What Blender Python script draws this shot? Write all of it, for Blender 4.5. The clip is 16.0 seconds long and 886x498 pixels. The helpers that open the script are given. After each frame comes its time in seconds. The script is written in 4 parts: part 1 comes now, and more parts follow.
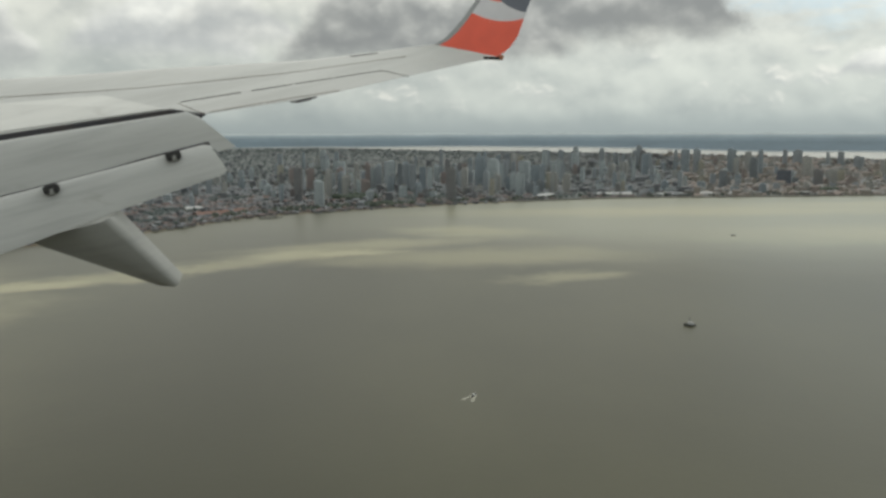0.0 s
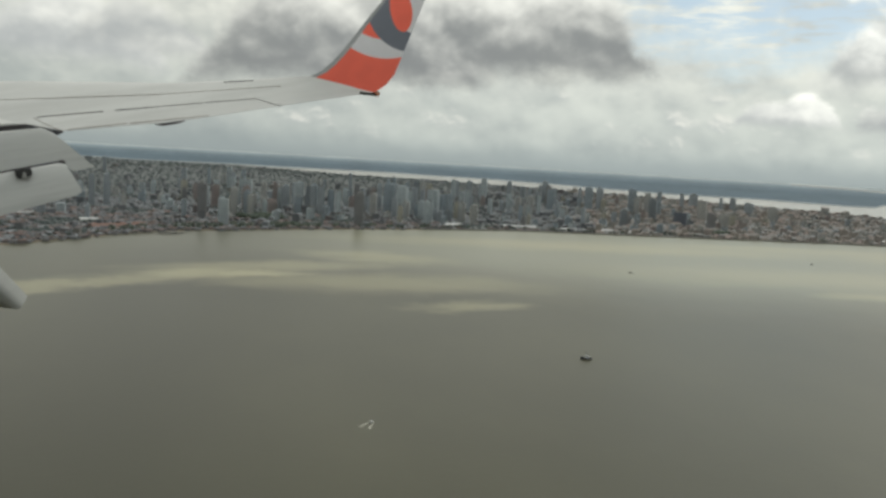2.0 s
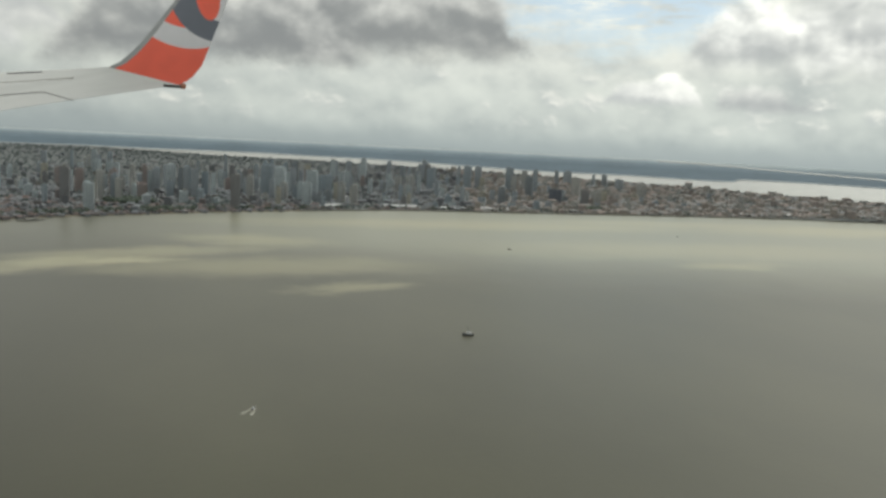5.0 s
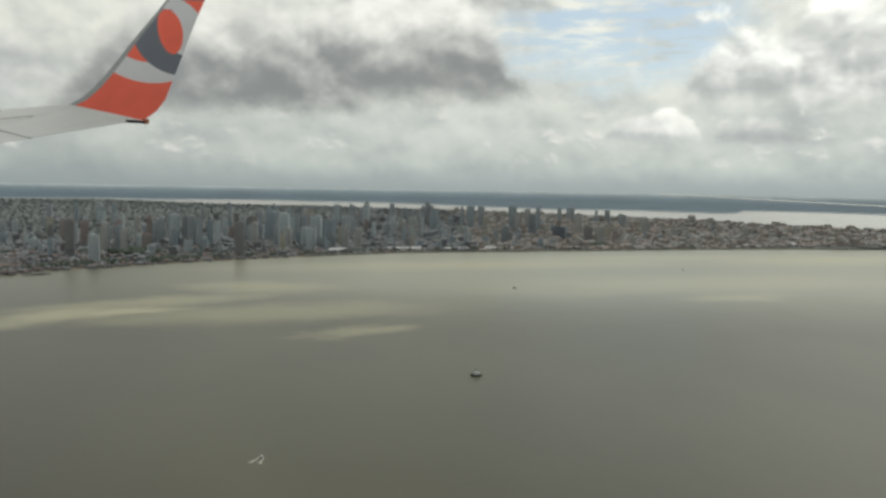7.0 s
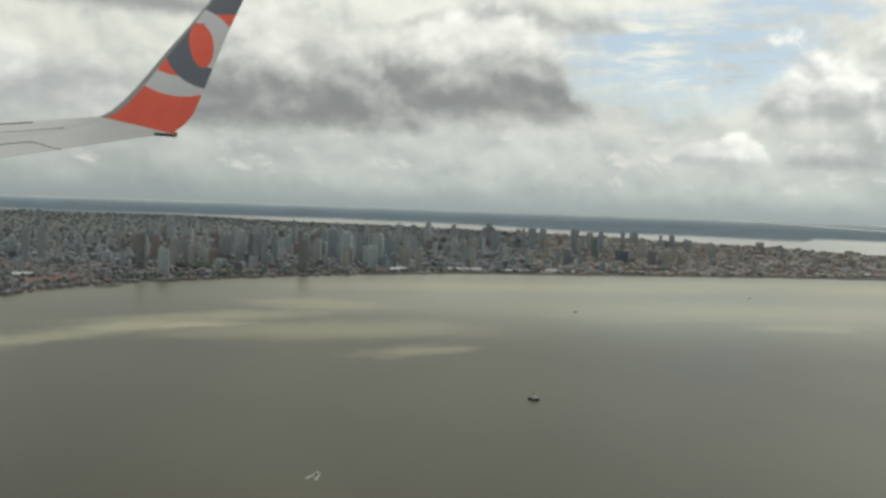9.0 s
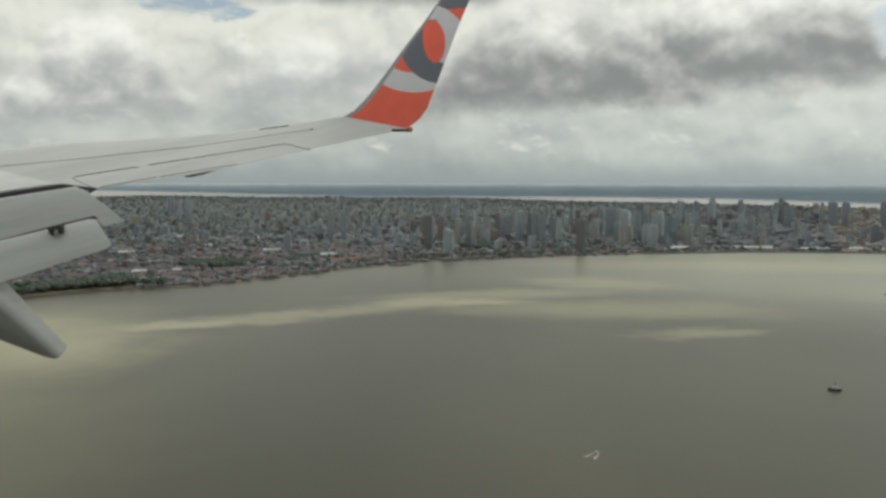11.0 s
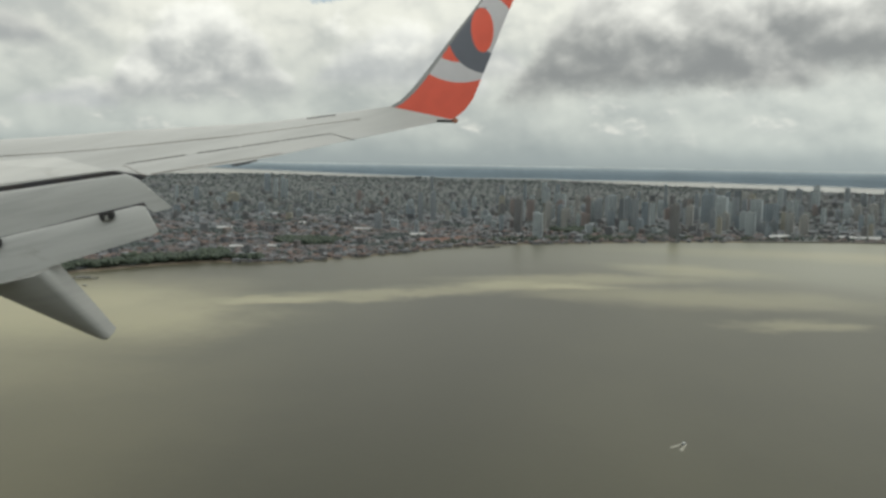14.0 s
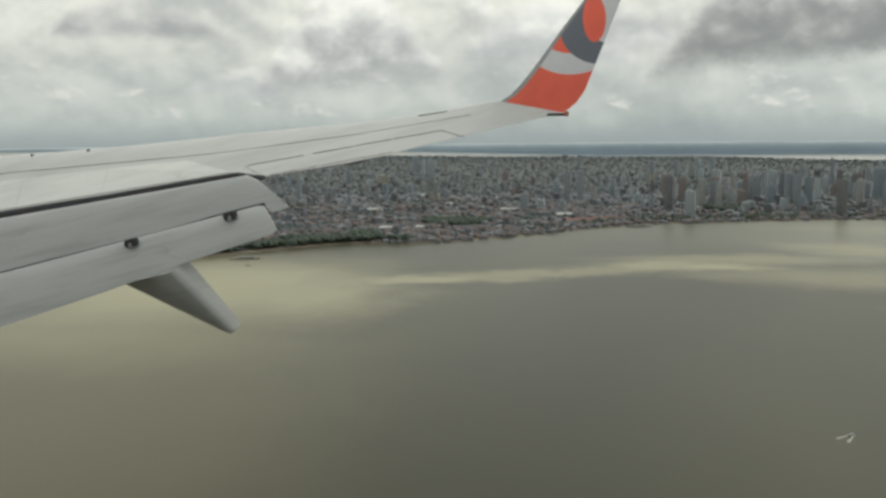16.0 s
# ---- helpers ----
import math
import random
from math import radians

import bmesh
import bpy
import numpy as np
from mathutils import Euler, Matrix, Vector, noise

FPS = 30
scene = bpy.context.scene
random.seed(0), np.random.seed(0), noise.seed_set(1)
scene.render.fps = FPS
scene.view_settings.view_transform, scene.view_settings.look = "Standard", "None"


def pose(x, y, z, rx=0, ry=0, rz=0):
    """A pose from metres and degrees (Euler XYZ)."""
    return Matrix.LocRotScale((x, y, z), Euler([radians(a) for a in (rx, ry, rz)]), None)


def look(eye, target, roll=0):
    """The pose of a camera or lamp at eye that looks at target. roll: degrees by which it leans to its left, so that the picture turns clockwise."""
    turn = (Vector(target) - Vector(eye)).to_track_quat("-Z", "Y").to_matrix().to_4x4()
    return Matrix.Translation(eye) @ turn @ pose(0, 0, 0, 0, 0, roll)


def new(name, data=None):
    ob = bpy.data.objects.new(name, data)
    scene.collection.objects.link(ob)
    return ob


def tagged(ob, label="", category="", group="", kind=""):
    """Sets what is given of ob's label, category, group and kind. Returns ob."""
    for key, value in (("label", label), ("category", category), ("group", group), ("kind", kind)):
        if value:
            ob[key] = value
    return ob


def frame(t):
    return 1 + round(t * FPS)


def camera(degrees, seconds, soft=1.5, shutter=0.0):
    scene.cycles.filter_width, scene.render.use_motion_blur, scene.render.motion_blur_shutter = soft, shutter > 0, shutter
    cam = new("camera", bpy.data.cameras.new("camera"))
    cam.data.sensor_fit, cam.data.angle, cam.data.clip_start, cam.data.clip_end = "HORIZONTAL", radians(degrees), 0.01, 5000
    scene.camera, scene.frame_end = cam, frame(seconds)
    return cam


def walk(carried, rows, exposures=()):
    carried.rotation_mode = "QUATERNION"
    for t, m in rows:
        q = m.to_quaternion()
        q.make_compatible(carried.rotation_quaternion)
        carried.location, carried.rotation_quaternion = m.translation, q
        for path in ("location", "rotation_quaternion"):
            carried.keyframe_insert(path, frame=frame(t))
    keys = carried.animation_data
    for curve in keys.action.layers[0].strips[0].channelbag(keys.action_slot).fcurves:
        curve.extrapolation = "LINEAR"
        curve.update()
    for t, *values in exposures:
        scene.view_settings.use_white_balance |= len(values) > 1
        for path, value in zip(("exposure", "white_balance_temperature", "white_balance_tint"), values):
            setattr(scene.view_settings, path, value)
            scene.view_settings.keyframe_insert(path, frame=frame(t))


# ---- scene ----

# ---- camera ----
LENS = 56.73
HEIGHT = 220.0      # the window seat above the river


def seat(x, y, z, yaw, pitch, roll):
    """Pose of a camera that looks along +y, turned to the left by yaw, up by pitch, leaning by roll (degrees)."""
    return pose(x, y, z, 0, 0, yaw) @ pose(0, 0, 0, 90 + pitch) @ pose(0, 0, 0, 0, 0, -roll)


EXPOSURES = ((0.0, 0.13), (1.5, 0.08), (3.0, 0.04), (4.0, 0.13), (5.0, 0.12), (8.0, -0.02), (9.5, -0.02), (12.5, 0.06), (14.0, 0.12), (16.0, 0.12))
cam = camera(LENS, 16.0, soft=3.0)
PATH = [
    (0, -3.39, -0.519, 219.557, -3.13, -8.325, 0.184),
    (0.5, -3.197, -0.536, 219.525, -4.448, -7.707, 0.077),
    (1, -3.034, -0.537, 219.521, -6.596, -7.315, -0.636),
    (1.5, -2.846, -0.56, 219.594, -8.869, -6.684, -2.079),
    (2, -2.651, -0.613, 219.75, -9.678, -6.303, -3.342),
    (2.5, -2.469, -0.694, 219.934, -9.446, -6.47, -4.218),
    (3, -2.311, -0.784, 220.031, -10.994, -6.566, -5.288),
    (3.5, -2.117, -0.659, 219.969, -13.197, -7.355, -5.554),
    (4, -1.809, -0.523, 219.939, -15.153, -8.01, -3.368),
    (4.5, -1.584, -0.449, 220.06, -17.319, -8.306, -2.596),
    (5, -1.412, -0.408, 220.115, -18.047, -7.271, -2.91),
    (7.5, -0.538, -0.062, 219.808, -17.445, -4.105, -0.689),
    (8, -0.353, 0.012, 219.782, -16.549, -3.686, -1.07),
    (8.5, -0.161, 0.071, 219.805, -14.725, -3.221, -1.555),
    (9, 0.017, 0.129, 219.835, -13.304, -3.072, -2.043),
    (9.5, 0.176, 0.163, 219.965, -10.43, -3.301, -1.756),
    (10, 0.449, 0.219, 220.021, -4.076, -4.559, -1.044),
    (12.5, 1.323, 0.494, 219.982, 11.328, -4.998, -0.609),
    (13, 1.466, 0.542, 220.062, 11.576, -5.206, -0.996),
    (13.5, 1.591, 0.622, 220.12, 11.657, -5.664, -1.062),
    (14, 1.713, 0.728, 220.206, 12.158, -6.201, -0.962),
    (14.5, 1.86, 0.802, 220.336, 14.41, -6.242, -1.128),
    (15, 2.001, 0.887, 220.447, 17.823, -6.351, -0.95),
    (15.5, 2.144, 0.996, 220.545, 20.623, -6.81, -0.385),
    (16, 2.3, 1.081, 220.502, 22.422, -7.626, 0.547),
]
walk(cam, [(t, seat(*r)) for t, *r in PATH], exposures=EXPOSURES)

# ---- sky, sun ----
SUN_AZ, SUN_EL = radians(62), radians(46)      # to the right of the way we look, high
SUN_DIR = Vector((math.sin(SUN_AZ) * math.cos(SUN_EL), math.cos(SUN_AZ) * math.cos(SUN_EL), math.sin(SUN_EL)))
sun = new("sun", bpy.data.lights.new("sun", "SUN"))
sun.data.energy, sun.data.angle, sun.data.color = 0.7, radians(14), (1.0, 0.95, 0.86)
sun.matrix_world = look(SUN_DIR * 100, (0, 0, 0))


class Nodes:
    """A small helper to write node trees: maths on sockets or numbers."""

    def __init__(self, tree):
        self.t = tree

    def node(self, kind, **inputs):
        n = self.t.nodes.new(kind)
        for k, v in inputs.items():
            self.put(n.inputs[k.replace("_", " ")], v)
        return n

    def put(self, socket, v):
        if isinstance(v, bpy.types.NodeSocket):
            self.t.links.new(v, socket)
        elif isinstance(v, (tuple, list)) and len(v) == 3 and socket.type == "RGBA":
            socket.default_value = (*v, 1)
        else:
            socket.default_value = v

    def m(self, op, a, b=0.0, c=0.0):
        n = self.t.nodes.new("ShaderNodeMath")
        n.operation = op
        for s, v in zip(n.inputs, (a, b, c)):
            self.put(s, v)
        return n.outputs[0]

    def step(self, v, lo, hi, a=0.0, b=1.0):
        """Smooth step of v from lo to hi, giving a to b."""
        n = self.t.nodes.new("ShaderNodeMapRange")
        n.interpolation_type = "SMOOTHSTEP"
        for s, x in zip(n.inputs, (v, lo, hi, a, b)):
            self.put(s, x)
        return n.outputs[0]

    def xyz(self, v):
        n = self.t.nodes.new("ShaderNodeSeparateXYZ")
        self.put(n.inputs[0], v)
        return n.outputs

    def vec(self, x=0.0, y=0.0, z=0.0):
        n = self.t.nodes.new("ShaderNodeCombineXYZ")
        for s, v in zip(n.inputs, (x, y, z)):
            self.put(s, v)
        return n.outputs[0]

    def noise(self, v, scale, detail=4.0, rough=0.5, distortion=0.0):
        n = self.t.nodes.new("ShaderNodeTexNoise")
        self.put(n.inputs["Vector"], v)
        n.inputs["Scale"].default_value, n.inputs["Detail"].default_value = scale, detail
        n.inputs["Roughness"].default_value, n.inputs["Distortion"].default_value = rough, distortion
        return n.outputs[0]

    def mix(self, fac, a, b, blend="MIX"):
        n = self.t.nodes.new("ShaderNodeMix")
        n.data_type, n.blend_type = "RGBA", blend
        self.put(n.inputs[0], fac)
        self.put(n.inputs[6], a)
        self.put(n.inputs[7], b)
        return n.outputs[2]


def make_sky():
    world = bpy.data.worlds.new("sky")
    scene.world = world
    world.use_nodes = True
    world.node_tree.nodes.clear()
    N = Nodes(world.node_tree)
    way = world.node_tree.nodes.new("ShaderNodeTexCoord").outputs["Generated"]
    x, y, z = N.xyz(way)
    az = N.m("MULTIPLY", N.m("ARCTAN2", x, y), 57.2958)
    el = N.m("MULTIPLY", N.m("ARCSINE", z), 57.2958)
    # cloud sheet: seen flatter towards the horizon
    wob = N.m("MULTIPLY", N.m("SUBTRACT", N.noise(N.vec(az, el, 3.0), 0.15, 6, 0.62), 0.5), 13.0)
    wob2 = N.m("MULTIPLY", N.m("SUBTRACT", N.noise(N.vec(az, el, 9.0), 0.17, 6, 0.62), 0.5), 6.0)
    a, e = N.m("ADD", az, wob), N.m("ADD", el, wob2)
    # billows: rounder than plain noise, flatter near the horizon
    qy = N.m("MULTIPLY", el, 1.25)
    q = N.vec(az, qy, 0.0)
    q_up = N.vec(N.m("ADD", az, 0.4), N.m("ADD", qy, 1.0), 0.0)

    def billow(v):
        """Cloud density: broad noise with rounded heads of several sizes on it."""
        warp = N.t.nodes.new("ShaderNodeVectorMath")
        warp.operation = "MULTIPLY_ADD"
        tex = N.t.nodes.new("ShaderNodeTexNoise")
        N.put(tex.inputs["Vector"], v)
        tex.inputs["Scale"].default_value, tex.inputs["Detail"].default_value = 0.35, 4
        N.put(warp.inputs[0], tex.outputs["Color"])
        warp.inputs[1].default_value = (2.2, 2.2, 0)
        N.put(warp.inputs[2], v)
        cells = N.t.nodes.new("ShaderNodeTexVoronoi")
        cells.feature = "SMOOTH_F1"
        N.put(cells.inputs["Vector"], warp.outputs[0])
        cells.inputs["Scale"].default_value, cells.inputs["Detail"].default_value, cells.inputs["Roughness"].default_value = 0.17, 3.0, 0.5
        cells.inputs["Smoothness"].default_value = 0.6
        heads = N.m("SUBTRACT", 0.85, cells.outputs["Distance"])
        return N.m("ADD", N.m("MULTIPLY", N.noise(v, 0.12, 6, 0.5), 0.50), N.m("MULTIPLY", heads, 0.52))
    puff, puff_up = billow(q), billow(q_up)
    fine = N.noise(q, 0.42, 7, 0.6)

    def blob(az0, el0, w, h, soft=0.45):
        d = N.m("SQRT", N.m("ADD", N.m("POWER", N.m("ABSOLUTE", N.m("DIVIDE", N.m("SUBTRACT", a, az0), w)), 2.0),
                            N.m("POWER", N.m("ABSOLUTE", N.m("DIVIDE", N.m("SUBTRACT", e, el0), h)), 2.0)))
        return N.step(d, 1.0 - soft, 1.0 + soft, 1.0, 0.0)

    def union(*bs):
        out = bs[0]
        for b in bs[1:]:
            out = N.m("MAXIMUM", out, b)
        return out
    sky = world.node_tree.nodes.new("ShaderNodeTexSky")
    sky.sky_type, sky.sun_disc = "NISHITA", False
    sky.sun_elevation, sky.sun_rotation = SUN_EL, SUN_AZ
    blue = N.mix(1.0, sky.outputs[0], (0.10, 0.10, 0.10), "MULTIPLY")
    blue = N.mix(0.45, blue, (0.46, 0.56, 0.63))
    lit = N.m("SUBTRACT", puff, puff_up)
    # bright veil with soft puffs
    base = N.mix(N.step(el, -0.4, 3.0), (0.385, 0.425, 0.43), (0.50, 0.53, 0.52))
    base = N.mix(N.step(el, 2.5, 9.0), base, (0.662, 0.67, 0.642))
    patches = N.m("ADD", N.noise(N.vec(az, qy, 21.0), 0.13, 6, 0.55), N.m("MULTIPLY", lit, 0.95))
    patches = N.m("ADD", 0.5, N.m("MULTIPLY", N.m("SUBTRACT", patches, 0.48), N.step(el, 2.5, 8.0, 0.55, 1.0)))
    col = N.mix(1.0, base, N.mix(N.step(patches, 0.22, 0.74), (0.76, 0.785, 0.805), (1.25, 1.24, 1.20)), "MULTIPLY")
    # openings to the blue, crossed by wisps
    wisp = N.noise(N.vec(N.m("MULTIPLY", az, 0.45), N.m("MULTIPLY", el, 2.2), 2.0), 0.5, 6, 0.62)
    gap = N.m("MULTIPLY", union(blob(29.5, 10.0, 8.5, 3.0), blob(-21, 11.0, 5, 0.6), blob(36, 13.4, 6, 1.0), blob(140, 40, 40, 14)), N.step(wisp, 0.66, 0.42))
    col = N.mix(N.m("MULTIPLY", gap, 0.9), col, blue)
    # the low row of small clouds
    low = N.m("MULTIPLY", N.step(el, 0.8, 2.4), N.step(el, 4.2, 5.6, 1.0, 0.0))
    row_x, row_y = N.m("MULTIPLY", az, 2.0), N.m("MULTIPLY", el, 3.4)
    row = billow(N.vec(row_x, row_y, 5.0))
    row_lit = N.m("SUBTRACT", row, billow(N.vec(N.m("ADD", row_x, 0.3), N.m("ADD", row_y, 0.9), 5.0)))
    heads = N.m("MULTIPLY", low, N.step(row, 0.22, 0.56))
    col = N.mix(N.m("MULTIPLY", heads, 0.85), col, N.mix(N.step(row_lit, -0.12, 0.15), (0.48, 0.51, 0.512), (0.76, 0.76, 0.72)))

    puff_c = N.m("SUBTRACT", puff, 0.40)
    grain = N.m("SUBTRACT", fine, 0.5)

    def cloud(col, az0, base, slope, w, top, dark, bright, full=0.0, opacity=0.95):
        """A heap: a flat grey base, a domed bulging head that catches the light."""
        da = N.m("ABSOLUTE", N.m("DIVIDE", N.m("SUBTRACT", N.m("ADD", az, N.m("MULTIPLY", wob, 0.3)), az0), w))
        foot = N.m("ADD", N.m("MULTIPLY", N.m("SUBTRACT", az, az0), slope), base)
        up = N.m("DIVIDE", N.m("SUBTRACT", N.m("ADD", el, N.m("MULTIPLY", wob2, 0.12)), foot), top - base)
        dome = N.m("SUBTRACT", 1.0, N.m("POWER", da, 2.6))
        edge = N.m("SUBTRACT", dome, N.m("MAXIMUM", up, N.m("MULTIPLY", up, 0.1)))
        edge = N.m("ADD", N.m("ADD", edge, full), N.m("ADD", N.m("MULTIPLY", puff_c, 1.7 - full * 2.4), N.m("MULTIPLY", grain, 0.5)))
        mask = N.m("MULTIPLY", N.step(edge, -0.08, 0.26), N.step(N.m("ADD", up, N.m("ADD", N.m("MULTIPLY", grain, 0.3), N.m("MULTIPLY", puff_c, 0.2))), -0.16, 0.16))
        tone = N.m("ADD", N.m("SUBTRACT", N.m("MULTIPLY", up, 0.80), full * 0.42), N.m("MULTIPLY", lit, 2.2 - 2.4 * full))
        tone = N.m("ADD", tone, N.m("ADD", N.m("MULTIPLY", puff_c, 0.6), N.m("MULTIPLY", grain, 0.5)))
        tone = N.m("ADD", tone, N.step(edge, 0.35, 0.0, 0.0, 0.18))
        shade = N.mix(N.step(tone, -0.30, 1.02), (dark * 0.955, dark, dark * 1.025), (bright, bright * 1.0, bright * 0.955))
        return N.mix(N.m("MULTIPLY", mask, opacity), col, shade)
    for spec in ((-9, 11.6, 0.0, 13, 15.0, 0.31, 0.64), (15, 11.8, 0.0, 11, 15.0, 0.36, 0.70), (-42, 6.6, 0.0, 6.5, 9.6, 0.40, 0.74), (-37, 3.0, 0.0, 4, 5.6, 0.52, 0.84),
                 (-15.5, 4.8, 0.0, 6.5, 9.8, 0.50, 1.0, 0.15), (-28.5, 3.6, 0.06, 6.4, 10.6, 0.41, 1.0, 0.14), (41.5, 5.7, -0.04, 10.5, 13.6, 0.40, 1.15, 0.05),
                 (-10.5, 5.6, 0.0, 5.0, 10.2, 0.46, 0.84, 0.1), (31, 3.4, 0.0, 3.8, 5.9, 0.46, 1.0), (38.5, 3.0, 0.0, 4.2, 5.5, 0.40, 0.88), (13.5, 5.4, 0.05, 9.5, 12.0, 0.25, 0.96, 0.4), (1.5, 4.6, 0.06, 9.0, 11.4, 0.26, 0.90, 0.4)):
        col = cloud(col, *spec)
    # haze towards the horizon
    col = N.mix(N.step(el, -0.6, 1.6, 1.0, 0.0), col, (0.325, 0.368, 0.378))
    # brighter round the veiled sun
    near_sun = N.t.nodes.new("ShaderNodeVectorMath")
    near_sun.operation = "DOT_PRODUCT"
    N.put(near_sun.inputs[0], way)
    near_sun.inputs[1].default_value = SUN_DIR
    glow = N.step(near_sun.outputs["Value"], 0.80, 1.0, 1.0, 2.2)
    glow = N.m("MULTIPLY", glow, N.step(near_sun.outputs["Value"], 0.15, 0.75, 1.0, 1.18))
    col = N.mix(1.0, col, N.vec(glow, glow, glow), "MULTIPLY")
    col = N.mix(1.0, col, (0.99, 1.0, 0.965), "MULTIPLY")
    out = N.node("ShaderNodeBackground", Color=col, Strength=0.94)
    end = world.node_tree.nodes.new("ShaderNodeOutputWorld")
    world.node_tree.links.new(out.outputs[0], end.inputs[0])


make_sky()


# ---- the lie of the land ----
def rise(r):
    """Height of the land at the distance r: flat, then climbing gently to the far horizon."""
    s = max(0.0, (r - 3200) / 1700)
    return 193 * s * s


SHORE = [(-3600, 900), (-2500, 1080), (-1400, 1150), (-1040, 1240), (-950, 1420), (-850, 1560), (-720, 1600), (-645, 1660), (-560, 1775),
         (-500, 1880), (-410, 2040), (-350, 2120), (-180, 2220), (0, 2320), (155, 2400), (400, 2480), (650, 2560),
         (1040, 2570), (1350, 2580), (1640, 2590), (2000, 2590), (2310, 2560), (2600, 2500), (2900, 2420), (3300, 2200), (3900, 1900)]
BANK_NEAR = [(-3900, 2500), (-2386, 3842), (-2000, 4130), (-1350, 4310), (-900, 4420), (-420, 4490), (170, 4420), (650, 4370), (1000, 4270), (1431, 4125),
             (1812, 3901), (2154, 3659), (2420, 3467), (2615, 3226), (2850, 2980), (3200, 2600), (3900, 1950)]
BANK_FAR = [(-4050, 2600), (-2512, 4048), (-2071, 4225), (-1400, 4385), (-900, 4450), (-420, 4535), (170, 4520), (640, 4441), (1026, 4367), (1457, 4201),
            (1865, 4017), (2255, 3834), (2584, 3595), (2690, 3535), (2747, 3573), (3000, 3380), (3350, 3000), (4200, 2100)]


def polar(line):
    az = [math.atan2(x, y) for x, y in line]
    return np.array(az), np.array([math.hypot(x, y) for x, y in line])


AZ_S, R_S = polar(SHORE)
AZ_N, R_N = polar(BANK_NEAR)
AZ_F, R_F = polar(BANK_FAR)


def plain(name, rgb, rough=0.6, metal=0.0):
    m = bpy.data.materials.new(name)
    m.use_nodes = True
    b = m.node_tree.nodes["Principled BSDF"]
    b.inputs["Base Color"].default_value = (*rgb, 1)
    b.inputs["Roughness"].default_value, b.inputs["Metallic"].default_value = rough, metal
    return m


def sheet(name, verts, faces, mat):
    me = bpy.data.meshes.new(name)
    me.from_pydata(verts, [], faces)
    me.materials.append(mat)
    return new(name, me)


def radial(name, az, inner, outer, steps, mat, lift, skirt=0.0):
    """A sheet between two distances along the azimuths az, following the lie of the land."""
    verts, faces = [], []
    for a, r0, r1 in zip(az, inner, outer):
        for k in range(steps + 1):
            r = r0 + (r1 - r0) * k / steps
            z = rise(r) + lift
            if skirt and k == 0:
                z -= skirt
            verts.append((r * math.sin(a), r * math.cos(a), z))
    n = steps + 1
    for i in range(len(az) - 1):
        for k in range(steps):
            faces.append((i * n + k, (i + 1) * n + k, (i + 1) * n + k + 1, i * n + k + 1))
    return sheet(name, verts, faces, mat)


def surface(name, build, rough=0.7, metal=0.0, bump=0.0, bump_scale=20.0):
    """A node material: build(N, coords) gives the colour socket."""
    m = bpy.data.materials.new(name)
    m.use_nodes = True
    N = Nodes(m.node_tree)
    co = m.node_tree.nodes.new("ShaderNodeTexCoord").outputs["Object"]
    bs = m.node_tree.nodes["Principled BSDF"]
    bs.inputs["Roughness"].default_value, bs.inputs["Metallic"].default_value = rough, metal
    N.put(bs.inputs["Base Color"], build(N, co))
    if bump:
        n = m.node_tree.nodes.new("ShaderNodeBump")
        n.inputs["Strength"].default_value = bump
        N.put(n.inputs["Height"], N.noise(co, bump_scale, 3, 0.6))
        N.put(bs.inputs["Normal"], n.outputs[0])
    return m


def worn(rgb, other, scale, streak=1.0):
    """Two tones in patches with a finer grain over them."""
    def build(N, co):
        x, y, z = N.xyz(co)
        v = N.vec(x, y, N.m("MULTIPLY", z, streak))
        c = N.mix(N.step(N.noise(v, scale, 5, 0.6), 0.35, 0.7), rgb, other)
        g = N.step(N.noise(v, scale * 7, 3, 0.6), 0.3, 0.7, 0.95, 1.04)
        return N.mix(1.0, c, N.vec(g, g, g), "MULTIPLY")
    return build


